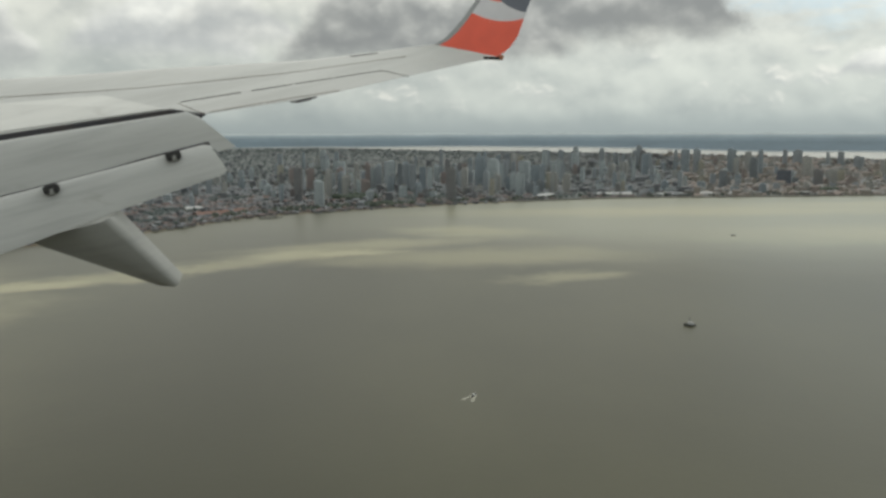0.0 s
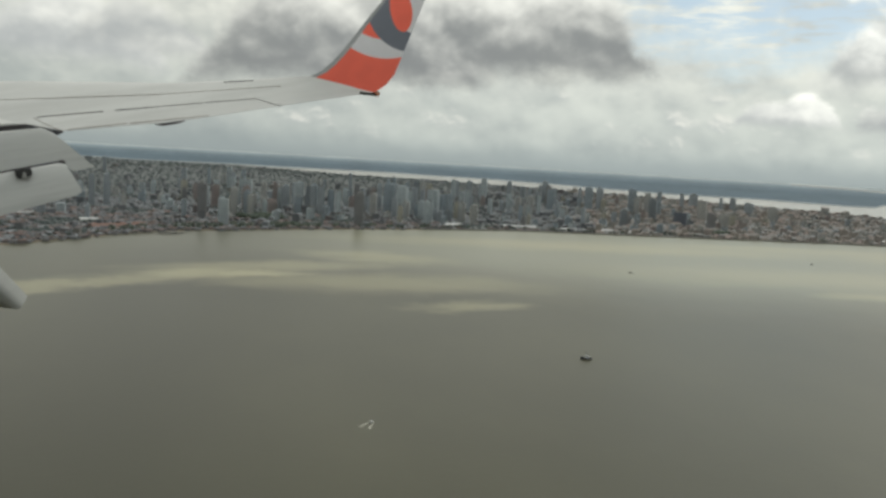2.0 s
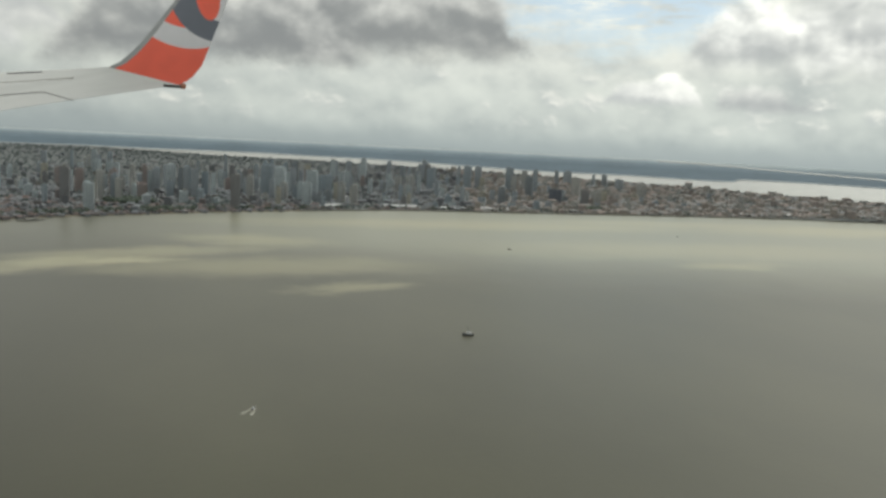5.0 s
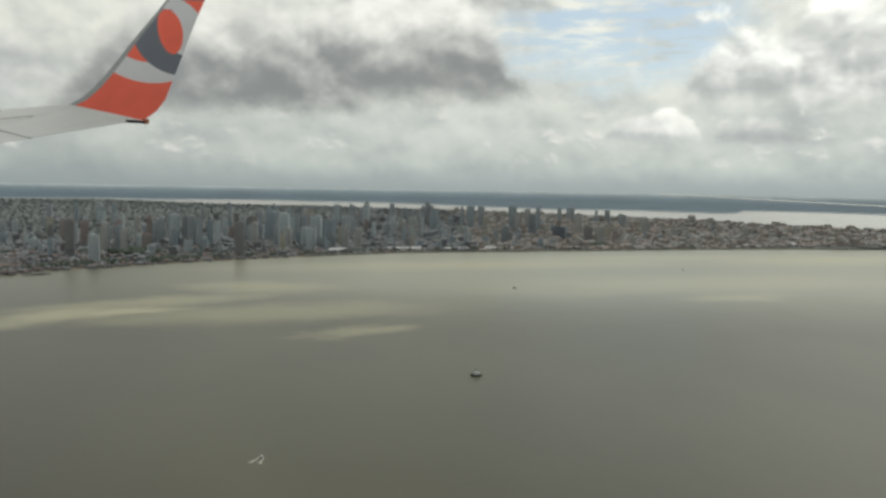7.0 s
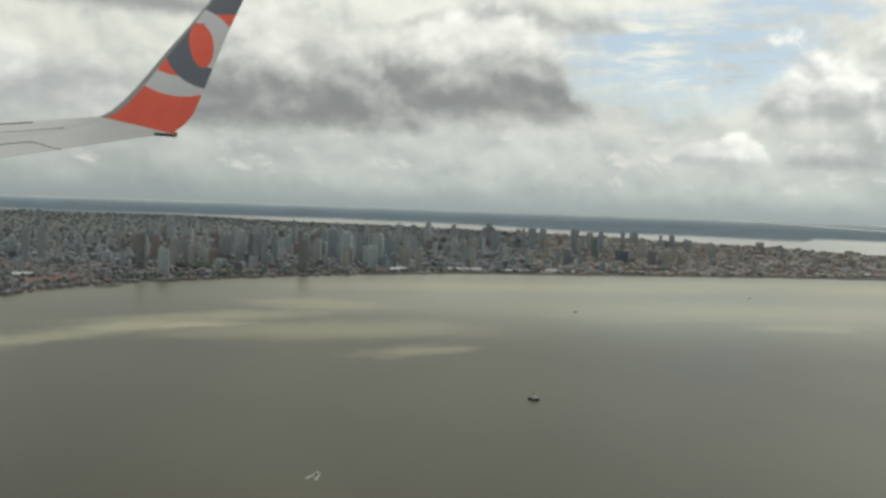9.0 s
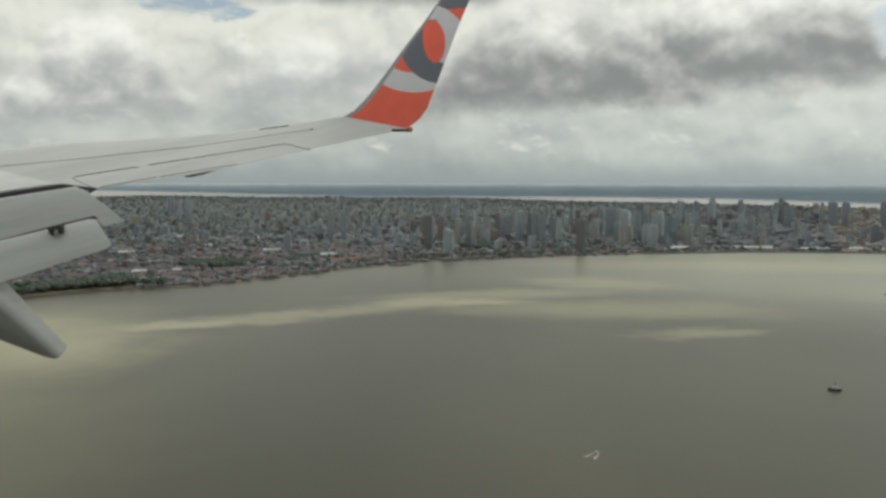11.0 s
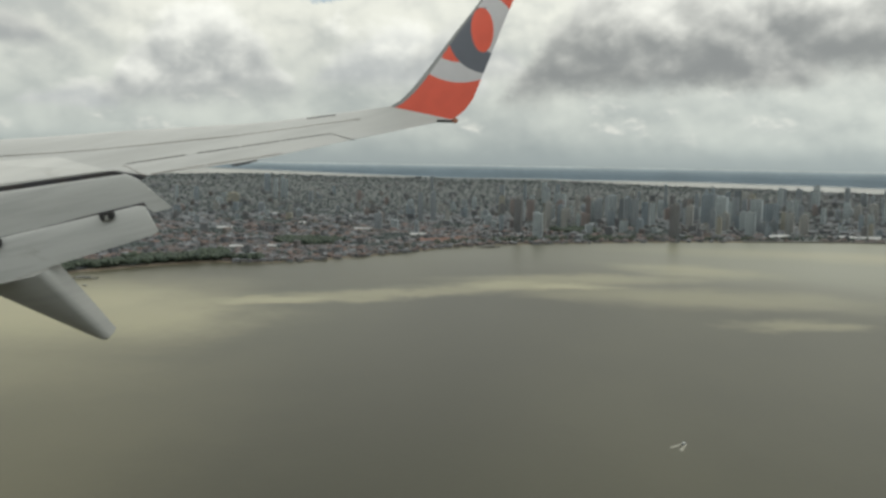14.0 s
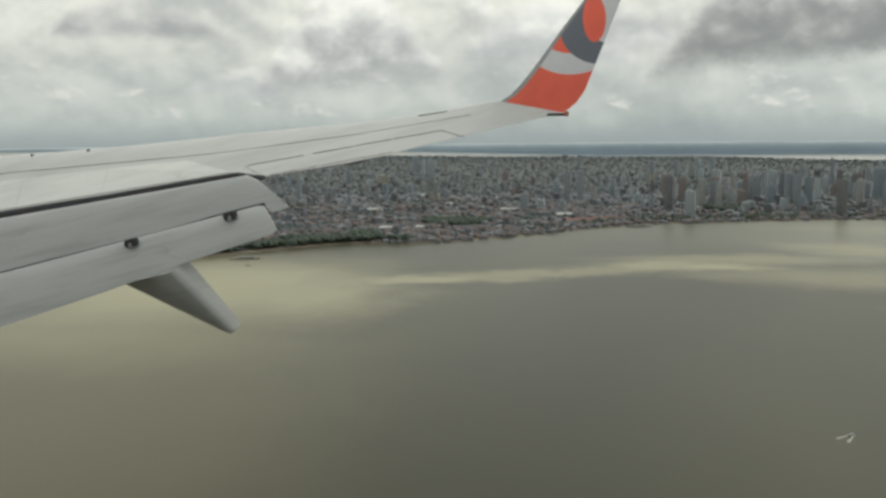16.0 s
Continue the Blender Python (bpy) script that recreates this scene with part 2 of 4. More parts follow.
def muddy(N, co):
    x, y, z = N.xyz(co)
    wx = N.m("ADD", x, N.m("MULTIPLY", N.m("SUBTRACT", N.noise(co, 0.005, 7, 0.68), 0.5), 280.0))
    wy = N.m("ADD", y, N.m("MULTIPLY", N.m("SUBTRACT", N.noise(co, 0.005, 7, 0.65, 0.3), 0.5), 220.0))
    out = None
    # last patch lightens the near left water in place of reflected sky
    for x0, y0, w, h, tilt, much in ((-840, 1000, 310, 290, 20, 0.8), (-640, 1010, 150, 190, 20, 0.7), (-90, 1470, 110, 40, 10, 0.8), (-520, 1180, 190, 42, 27, 0.75), (-190, 1440, 150, 75, 30, 0.7), (-350, 1300, 330, 45, 30, 0.5), (150, 1760, 170, 85, -12, 0.5),
                                     (130, 1400, 280, 95, 0, 0.42), (250, 1195, 75, 32, 0, 0.45), (1090, 1420, 130, 48, 10, 0.5), (1150, 1650, 500, 150, 0, 0.4), (-60, 1560, 260, 60, 20, 0.5),
                                     (850, 2150, 700, 130, 0, 0.55), (2000, 2150, 500, 170, 0, 0.6), (1500, 2280, 600, 120, 0, 0.5), (-780, 720, 260, 150, 0, 0.34)):
        c_, s_ = math.cos(radians(tilt)), math.sin(radians(tilt))
        ox, oy = N.m("SUBTRACT", wx, x0), N.m("SUBTRACT", wy, y0)
        dx = N.m("DIVIDE", N.m("ADD", N.m("MULTIPLY", ox, c_), N.m("MULTIPLY", oy, s_)), w)
        dy = N.m("DIVIDE", N.m("SUBTRACT", N.m("MULTIPLY", oy, c_), N.m("MULTIPLY", ox, s_)), h)
        d = N.m("SQRT", N.m("ADD", N.m("MULTIPLY", dx, dx), N.m("MULTIPLY", dy, dy)))
        s = N.step(d, 0.2, 1.55, much, 0.0)
        out = s if out is None else N.m("MAXIMUM", out, s)
    c = N.mix(N.step(N.noise(N.vec(x, N.m("MULTIPLY", y, 0.6), 0.0), 0.004, 6, 0.6), 0.3, 0.7), N.mix(N.step(x, -150.0, 350.0), (0.046, 0.045, 0.027), (0.047, 0.046, 0.028)), N.mix(N.step(x, -150.0, 350.0), (0.061, 0.059, 0.036), (0.062, 0.060, 0.036)))
    # base tone by place: a paler zone at the left, a darker band beside it
    pale_zone = N.m("MULTIPLY", N.step(N.m("ADD", wx, N.m("MULTIPLY", y, 0.15)), -60.0, -420.0), N.step(y, 1100.0, 500.0))
    dark_zone = N.m("MULTIPLY", N.step(x, -420.0, -250.0), N.step(x, 40.0, -160.0))
    c = N.mix(N.m("MULTIPLY", dark_zone, 0.6), c, (0.030, 0.029, 0.018))
    c = N.mix(N.m("MULTIPLY", pale_zone, 0.48), c, (0.145, 0.134, 0.080))
    # paler towards the far shore: reflected sky put into the base colour
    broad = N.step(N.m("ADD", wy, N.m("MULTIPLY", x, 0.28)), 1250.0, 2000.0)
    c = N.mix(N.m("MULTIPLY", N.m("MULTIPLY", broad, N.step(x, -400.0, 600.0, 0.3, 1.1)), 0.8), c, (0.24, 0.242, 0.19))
    return N.mix(N.m("MULTIPLY", out, 0.85), c, (0.40, 0.372, 0.232))


def water_material():
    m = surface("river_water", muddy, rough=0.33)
    N = Nodes(m.node_tree)
    bs = m.node_tree.nodes["Principled BSDF"]
    bs.inputs["IOR"].default_value = 1.33
    bs.inputs["Specular IOR Level"].default_value = 0.41
    co = [n for n in m.node_tree.nodes if n.bl_idname == "ShaderNodeTexCoord"][0].outputs["Object"]
    n = m.node_tree.nodes.new("ShaderNodeBump")
    n.inputs["Strength"].default_value, n.inputs["Distance"].default_value = 0.06, 1.0
    N.put(n.inputs["Height"], N.noise(co, 0.12, 4, 0.6))
    N.put(bs.inputs["Normal"], n.outputs[0])
    return m


M_WATER = water_material()
M_LAND = surface("town_ground", worn((0.128, 0.138, 0.142), (0.1, 0.113, 0.113), 0.02), 0.95)
# pale base carries the sky reflection that this sloping far water lacks
M_FARWATER_SHEEN = surface("far_water_sheen", worn((0.31, 0.315, 0.305), (0.27, 0.275, 0.265), 0.003), 0.2)
AZS = np.linspace(radians(-75), radians(65), 561)
shore_r = np.interp(AZS, AZ_S, R_S)
near_r, far_r = np.interp(AZS, AZ_N, R_N), np.interp(AZS, AZ_F, R_F)
near_r = np.maximum(near_r, shore_r + 30)
near_r = near_r + (far_r - near_r) * np.interp(AZS, [radians(-30), radians(-24), radians(-17), radians(-12), radians(-3), radians(4), radians(12)], [0.1, 0.15, 0.3, 0.55, 0.42, 0.12, 0.0])
far_r = far_r + np.interp(AZS, [radians(-2), radians(6), radians(18), radians(24)], [0.0, 55.0, 35.0, 0.0])
far_r = np.maximum(far_r, near_r + 10)


def near_at(a):
    """Distance of the city's far edge, at the azimuth a."""
    return float(np.interp(a, AZS, near_r))


verts = [(0, 0, 0)] + [(4990 * math.sin(i * math.pi / 90), 4990 * math.cos(i * math.pi / 90), 0) for i in range(180)]
water = tagged(sheet("water", verts, [(0, i + 1, (i + 1) % 180 + 1) for i in range(180)], M_WATER), "wide brown muddy river, its dull sheen partly painted in", "river", kind="structure")
ground = tagged(radial("ground", AZS, shore_r, near_r, 40, M_LAND, 2.0, 3.0), "flat ground of a riverside city", "ground", kind="structure")
tagged(radial("water_far", AZS, near_r, far_r, 4, M_FARWATER_SHEEN, 1.0), "far arm of the river, pale with painted sky reflection", "river", kind="structure")
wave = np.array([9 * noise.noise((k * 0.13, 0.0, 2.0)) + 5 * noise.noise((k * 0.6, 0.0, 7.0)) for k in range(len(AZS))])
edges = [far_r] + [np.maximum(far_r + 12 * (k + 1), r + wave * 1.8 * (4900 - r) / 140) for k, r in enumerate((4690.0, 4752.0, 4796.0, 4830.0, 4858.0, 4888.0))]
# each belt paler and bluer than the last: distance haze painted into base colours
HAZE_TONES = ((0.098, 0.140, 0.178), (0.124, 0.170, 0.210), (0.158, 0.208, 0.246), (0.215, 0.268, 0.305), (0.29, 0.342, 0.375), (0.375, 0.425, 0.45))
for k, (name, label) in enumerate((("backdrop", "forest on the far bank, blue-grey with painted haze"), ("backdrop_second", "forest beyond the far bank, grey-blue with painted haze"), ("backdrop_third", "forest farther off, grey-blue with painted haze"),
                                   ("backdrop_fourth", "forest far off, pale grey-blue with painted haze"), ("backdrop_fifth", "forest near the horizon, pale with painted haze"), ("backdrop_last", "forest at the horizon, pale with painted haze"))):
    mat = surface("forest_" + name, worn(HAZE_TONES[k], tuple(c * 0.86 for c in HAZE_TONES[k]), 0.004), 0.95)
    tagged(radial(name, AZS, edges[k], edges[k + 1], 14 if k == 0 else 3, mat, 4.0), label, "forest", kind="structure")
second = (AZS > radians(32)) & (AZS < radians(60))
second_r = np.interp(AZS[second], [radians(33), radians(35.3), radians(41.6), radians(60)], [4850, 4835, 4747, 4500])
tagged(radial("water_second", AZS[second], second_r - 13, second_r + 11, 1, M_FARWATER_SHEEN, 5.0), "second river arm in the far forest, pale with painted reflection", "river", kind="structure")


# ---- shared builders ----
def part(name, bm, mat, parent, label=""):
    me = bpy.data.meshes.new(name)
    bm.to_mesh(me)
    bm.free()
    for m in mat if isinstance(mat, (list, tuple)) else [mat]:
        me.materials.append(m)
    ob = new(name, me)
    ob.parent = parent
    return tagged(ob, label)


def smooth(ob, angle=40):
    for p in ob.data.polygons:
        p.use_smooth = True
    ob.data.set_sharp_from_angle(angle=radians(angle))
    return ob


def box(bm, x0, x1, y0, y1, z0, z1):
    v = [bm.verts.new((x, y, z)) for z in (z0, z1) for x, y in ((x0, y0), (x1, y0), (x1, y1), (x0, y1))]
    for f in ((3, 2, 1, 0), (4, 5, 6, 7), (0, 1, 5, 4), (1, 2, 6, 5), (2, 3, 7, 6), (3, 0, 4, 7)):
        bm.faces.new([v[i] for i in f])


def thing(name, x, y, z=0.0, turn=0.0, label="", category="", group="", kind=""):
    ob = new(name)
    ob.matrix_world = pose(x, y, z, 0, 0, turn)
    return tagged(ob, label, category, group, kind)


# ---- the wing ----
# local axes of the wing: x outboard, y forward (away from the cabin), z up; written here as s = metres inboard of the tip
WING = Matrix(((0.938, -0.3465, 0, -1.38), (0.3465, 0.938, 0, 15.93), (0, 0, 1, HEIGHT), (0, 0, 0, 1)))


def grimy(rgb, other, soot=0.35):
    """Paint with faint span-wise streaks and a few smudges."""
    def build(N, co):
        x, y, z = N.xyz(co)
        along = N.m("ADD", z, N.m("MULTIPLY", x, -0.25))
        v = N.vec(N.m("MULTIPLY", x, 0.35), N.m("MULTIPLY", y, 0.6), N.m("MULTIPLY", along, 4.0))
        c = N.mix(N.step(N.noise(v, 1.3, 6, 0.6), 0.38, 0.75), rgb, other)
        smudge = N.step(N.noise(N.vec(x, y, N.m("MULTIPLY", z, 2.0)), 1.1, 5, 0.65), 0.60, 0.80, 0.0, soot)
        c = N.mix(smudge, c, (other[0] * 0.64, other[1] * 0.60, other[2] * 0.55))
        speck = N.step(N.noise(N.vec(N.m("MULTIPLY", x, 1.5), y, N.m("MULTIPLY", along, 6.0)), 5.0, 4, 0.7), 0.60, 0.78, 0.0, soot)
        return N.mix(speck, c, (other[0] * 0.72, other[1] * 0.70, other[2] * 0.68))
    return build


def painted_metal(name, rgb, other, rough=0.38, soot=0.35):
    return surface(name, grimy(rgb, other, soot), rough)


M_WING = painted_metal("wing_grey_paint", (0.545, 0.55, 0.548), (0.475, 0.48, 0.478), 0.3)
M_FLAP = painted_metal("flap_grey_paint", (0.485, 0.495, 0.493), (0.385, 0.393, 0.395), 0.36, 0.5)
# lighter than the wing paint to imitate glare on the spoilers
M_SPOILER = painted_metal("spoiler_glare_paint", (0.70, 0.70, 0.69), (0.58, 0.582, 0.575), 0.22, 0.5)
# dark joints, and the slabs that stand for shade in the flap gaps
M_SEAM = surface("dark_joint_and_gap_shade", worn((0.055, 0.057, 0.068), (0.075, 0.066, 0.066), 2.0), 0.8)
M_SEAL = surface("worn_brown_seal", worn((0.27, 0.24, 0.22), (0.15, 0.11, 0.09), 1.4), 0.8)
M_CANOE = painted_metal("fairing_grey_paint", (0.30, 0.305, 0.295), (0.25, 0.255, 0.25), 0.45)
M_BLACK = plain("black_fitting", (0.02, 0.02, 0.022), 0.5)
M_EDGE = surface("brushed_leading_edge", worn((0.30, 0.31, 0.32), (0.24, 0.25, 0.26), 1.5), 0.35, 0.6)
M_LAMP = plain("amber_lamp_glass", (0.42, 0.16, 0.08), 0.3)


def paint_scheme(N, co):
    """Orange root, white and grey rings, an orange oval: circles in metres on the winglet's face."""
    x, y, z = N.xyz(co)
    z = N.m("ADD", z, 0.045)

    def ring(x0, z0, rx, rz):
        return N.m("SQRT", N.m("ADD", N.m("POWER", N.m("ABSOLUTE", N.m("DIVIDE", N.m("SUBTRACT", x, x0), rx)), 2.0),
                               N.m("POWER", N.m("ABSOLUTE", N.m("DIVIDE", N.m("SUBTRACT", z, z0), rz)), 2.0)))

    def inside(d, r=1.0):
        return N.step(d, r - 0.008, r + 0.008, 1.0, 0.0)
    orange, pale, slate = (0.90, 0.132, 0.078), (0.68, 0.67, 0.71), (0.135, 0.15, 0.19)
    c = N.mix(N.m("MULTIPLY", inside(ring(0.11, 2.726, 1.043, 1.043)), N.step(z, 1.60, 1.62)), orange, pale)
    c = N.mix(inside(ring(0.11, 2.726, 0.662, 0.662)), c, orange)
    c = N.mix(inside(ring(0.597, 2.536, 0.693, 0.693)), c, slate)
    c = N.mix(inside(ring(0.765, 2.663, 0.455, 0.455)), c, pale)
    c = N.mix(inside(ring(0.488, 2.667, 0.189, 0.428)), c, orange)
    top = N.m("ADD", N.m("MULTIPLY", x, 0.12), z)
    c = N.mix(N.step(top, 3.15, 3.165), c, pale)
    outer = N.m("SUBTRACT", 1.0, inside(ring(0.169, 2.635, 0.866, 0.866)))
    c = N.mix(N.m("MULTIPLY", outer, N.step(z, 2.85, 2.86)), c, slate)
    c = N.mix(N.m("MULTIPLY", N.m("MULTIPLY", outer, N.step(z, 2.85, 2.86)), N.step(z, 3.27, 3.285, 1.0, 0.0)), c, orange)
    g = N.step(N.noise(co, 3.0, 5, 0.6), 0.3, 0.7, 0.96, 1.03)
    return N.mix(1.0, c, N.vec(g, g, g), "MULTIPLY")


M_WINGLET = surface("winglet_paint", paint_scheme, 0.35)


def profile(x):
    """Half thickness of an aerofoil of thickness 1 at the fraction x of its chord."""
    return 5 * 0.2 * (1.4845 * math.sqrt(x) - 0.63 * x - 1.758 * x * x + 1.4215 * x ** 3 - 0.5075 * x ** 4) + 0.012


def loft(stations, fracs=(0, 0.006, 0.03, 0.09, 0.2, 0.35, 0.5, 0.65, 0.8, 0.92, 1.0), edge=0):
    """A closed surface through aerofoils. Each station: leading edge (s, y, z), trailing edge (s, y, z), thickness.
    The faces within edge fractions of the leading edge take the second material."""
    bm = bmesh.new()
    rings = []
    for (ls, ly, lz), (ts, ty, tz), th in stations:
        le, te = Vector((-ls, ly, lz)), Vector((-ts, ty, tz))
        chord = te - le
        up = stations_up(stations).cross(chord).normalized()
        if up.z < 0 and up.y > 0:
            up = -up
        ring = []
        for x in reversed(fracs):
            ring.append(bm.verts.new(le + chord * x + up * profile(x) * th * 0.5))
        for x in fracs[1:]:
            ring.append(bm.verts.new(le + chord * x - up * profile(x) * th * 0.5))
        rings.append(ring)
    n, k = len(rings[0]), len(fracs)
    for a, b in zip(rings, rings[1:]):
        for i in range(n):
            j = (i + 1) % n
            f = bm.faces.new((a[i], a[j], b[j], b[i]))
            if edge and k - 1 - edge <= i < k - 1 + edge:
                f.material_index = 1
    bm.faces.new(rings[0])
    bm.faces.new(list(reversed(rings[-1])))
    bmesh.ops.recalc_face_normals(bm, faces=bm.faces)
    return bm


def stations_up(stations):
    a, b = stations[0], stations[-1]
    pa = Vector((-a[1][0], a[1][1], a[1][2]))
    pb = Vector((-b[1][0], b[1][1], b[1][2]))
    return (pb - pa).normalized()


def level(s, yl, zl, yt, zt, th):
    return ((s, yl, zl), (s, yt, zt), th)


MAIN = [level(15, 1.3, 0.0, 0.35, -1.47, 0.5), level(10.9, 1.25, 0.255, 0.3, -0.81, 0.42), level(8.65, 1.2, 0.415, 0.3, -0.48, 0.36),
        level(7.25, 1.2, 0.54, 0.3, -0.25, 0.32), level(6.18, 1.2, 0.65, 0.3, -0.085, 0.27), level(5.6, 1.2, 0.70, 0.25, -0.165, 0.24),
        level(4.05, 1.2, 0.83, 0.22, 0.08, 0.2), level(3.41, 1.15, 0.89, 0.2, 0.2, 0.17), level(1.8, 0.9, 1.12, 0.1, 0.57, 0.12),
        ((1.17, 0.5, 1.2), (0.08, -0.08, 0.955), 0.09)]


def on_wing(s, z, lift=0.006):
    """The place on the wing's upper face at s metres from the tip and the height z of its chord line, and the face's normal."""
    for a, b in zip(MAIN, MAIN[1:]):
        if a[0][0] >= s >= b[0][0]:
            break
    u = (a[0][0] - s) / (a[0][0] - b[0][0])
    le = Vector((-s, *[a[0][i] * (1 - u) + b[0][i] * u for i in (1, 2)]))
    te = Vector((-s, *[a[1][i] * (1 - u) + b[1][i] * u for i in (1, 2)]))
    th = a[2] * (1 - u) + b[2] * u
    x = min(1.0, max(0.0, (le.z - z) / (le.z - te.z)))
    up = Vector((1, 0, 0)).cross(te - le).normalized()
    if up.z < 0:
        up = -up
    return le + (te - le) * x + up * (profile(x) * th * 0.5 + lift), up


def strip(line, width, steps=14):
    """A thin raised band along the wing's upper face, through (s, z) points."""
    bm = bmesh.new()
    line = [(s, z - 0.055) for s, z in line]
    pts = []
    for (s0, z0), (s1, z1) in zip(line, line[1:]):
        pts += [on_wing(s0 + (s1 - s0) * k / steps, z0 + (z1 - z0) * k / steps) for k in range(steps)]
    pts.append(on_wing(*line[-1]))
    rows = []
    for i, (p, up) in enumerate(pts):
        d = (pts[min(i + 1, len(pts) - 1)][0] - pts[max(i - 1, 0)][0]).normalized()
        side = up.cross(d).normalized() * width * 0.5
        rows.append([bm.verts.new(p + side), bm.verts.new(p - side), bm.verts.new(p - side - up * 0.012), bm.verts.new(p + side - up * 0.012)])
    for a, b in zip(rows, rows[1:]):
        for i in range(4):
            bm.faces.new((a[i], a[(i + 1) % 4], b[(i + 1) % 4], b[i]))
    bm.faces.new(rows[0])
    bm.faces.new(list(reversed(rows[-1])))
    bmesh.ops.recalc_face_normals(bm, faces=bm.faces)
    return bm


def slab(corners, thick, round_off=0.03):
    """A panel with rounded edges: corners (s, y, z) of its upper face in order, thickness away from it."""
    bm = bmesh.new()
    top = [bm.verts.new((-s, y, z)) for s, y, z in corners]
    f = bm.faces.new(top)
    f.normal_update()
    n = f.normal.copy()
    if n.y > 0:
        n = -n
    low = [bm.verts.new(v.co - n * thick) for v in top]
    bm.faces.new(list(reversed(low)))
    m = len(top)
    for i in range(m):
        bm.faces.new((top[i], low[i], low[(i + 1) % m], top[(i + 1) % m]))
    bmesh.ops.recalc_face_normals(bm, faces=bm.faces)
    bmesh.ops.bevel(bm, geom=bm.edges[:], offset=round_off, segments=3, affect="EDGES", profile=0.5, clamp_overlap=True)
    return bm


def build_wing():
    wing = new("aircraft_wing")
    wing.matrix_world = WING
    tagged(wing, "grey airliner wing with lowered flaps and an orange upturned tip", "aircraft wing")
    smooth(part("wing_panel", loft(MAIN), M_WING, wing), 35)
    # the upturned tip
    lets = [((1.17, 0.5, 1.2), (0.08, -0.08, 0.955), 0.09), ((0.99, 0.42, 1.31), (-0.05, -0.12, 1.03), 0.10), ((0.81, 0.36, 1.49), (-0.17, -0.16, 1.14), 0.10),
            ((0.62, 0.32, 1.72), (-0.31, -0.2, 1.34), 0.10), ((0.43, 0.3, 1.97), (-0.44, -0.2, 1.67), 0.10), ((0.05, 0.3, 2.49), (-0.69, -0.2, 2.31), 0.09),
            ((-0.36, 0.3, 3.02), (-0.91, -0.2, 2.88), 0.08), ((-0.74, 0.3, 3.55), (-1.19, -0.2, 3.52), 0.06), ((-0.92, 0.3, 3.78), (-1.28, -0.15, 3.8), 0.04)]
    winglet = smooth(part("winglet", loft(lets, edge=3), [M_WINGLET, M_EDGE], wing, "orange, white and slate painted upturned tip"), 50)
    bm = bmesh.new()
    box(bm, -0.36, 0.0, -0.14, 0.05, 0.90, 0.945)
    bmesh.ops.bevel(bm, geom=bm.edges[:], offset=0.02, segments=2, affect="EDGES")
    light = part("tip_fairing", bm, M_BLACK, wing, "dark tail fairing of the wing tip")
    bm = bmesh.new()
    box(bm, -0.05, 0.035, -0.16, 0.0, 0.89, 0.985)
    bmesh.ops.bevel(bm, geom=bm.edges[:], offset=0.015, segments=2, affect="EDGES")
    part("tip_lamp", bm, M_LAMP, light, "amber lamp glass")
    # seams of aileron, tab and slats
    for s0, z0, s1, z1 in ((6.0, 0.07, 4.95, 0.245), (4.75, 0.28, 4.0, 0.405), (3.95, 0.415, 3.25, 0.535), (3.2, 0.545, 2.29, 0.70)):
        part("hinge_gap", strip([(s0, z0), (s1, z1)], 0.013), M_SEAM, wing)
    part("aileron_end_gap", strip([(2.29, 0.70), (1.86, 0.59)], 0.010), M_SEAM, wing)
    part("aileron_inner_gap", strip([(6.05, 0.055), (5.62, -0.13)], 0.008), M_SEAL, wing)
    for s0, z0, s1, z1 in ((5.55, -0.09, 4.6, 0.08), (4.55, 0.085, 3.2, 0.32)):
        part("tab_gap", strip([(s0, z0), (s1, z1)], 0.011), M_SEAL, wing)
    part("slat_gap", strip([(14.5, -0.45), (10.97, -0.10), (7.25, 0.22), (6.5, 0.30), (4.0, 0.62), (1.75, 0.985)], 0.006, 24), M_SEAL, wing)
    part("slat_end", strip([(2.75, 0.985), (2.2, 1.065)], 0.03), M_SEAM, wing)
    part("panel_seam", strip([(10.97, -0.28), (7.25, 0.09)], 0.006, 20), M_SEAL, wing)
    for s in (10.57, 9.4):
        p, up = on_wing(s, 0.2 if s > 10 else 0.29)
        bm = bmesh.new()
        box(bm, p.x - 0.02, p.x + 0.02, p.y - 0.02, p.y + 0.04, p.z - 0.03, p.z + 0.025)
        part("leading_edge_fin", bm, M_SEAM, wing)
    # spoilers: panels before the flap gap, bright glare put into their paler colour
    for s0, s1 in ((14.5, 12.69), (12.68, 10.535), (10.525, 8.835), (8.825, 6.62)):
        def zs(s, top):
            return (-0.30 + (10.97 - s) * 0.105) if top else (-0.79 + (10.9 - s) * 0.151)
        bm = bmesh.new()
        quad = []
        for s, t in ((s0, 1), (s1 + (0.65 if s1 < 7 else 0), 1), (s1 if s1 > 7 else 6.3, 0), (s0, 0)):
            p, up = on_wing(s, zs(s, t), 0.012)
            quad.append((p, up))
        top = [bm.verts.new(p) for p, up in quad]
        low = [bm.verts.new(p - up * 0.05) for p, up in quad]
        bm.faces.new(top)
        for i in range(4):
            bm.faces.new((top[i], top[(i + 1) % 4], low[(i + 1) % 4], low[i]))
        bmesh.ops.recalc_face_normals(bm, faces=bm.faces)
        part("spoiler", bm, M_SPOILER, wing, "pale spoiler panel with glare painted in")
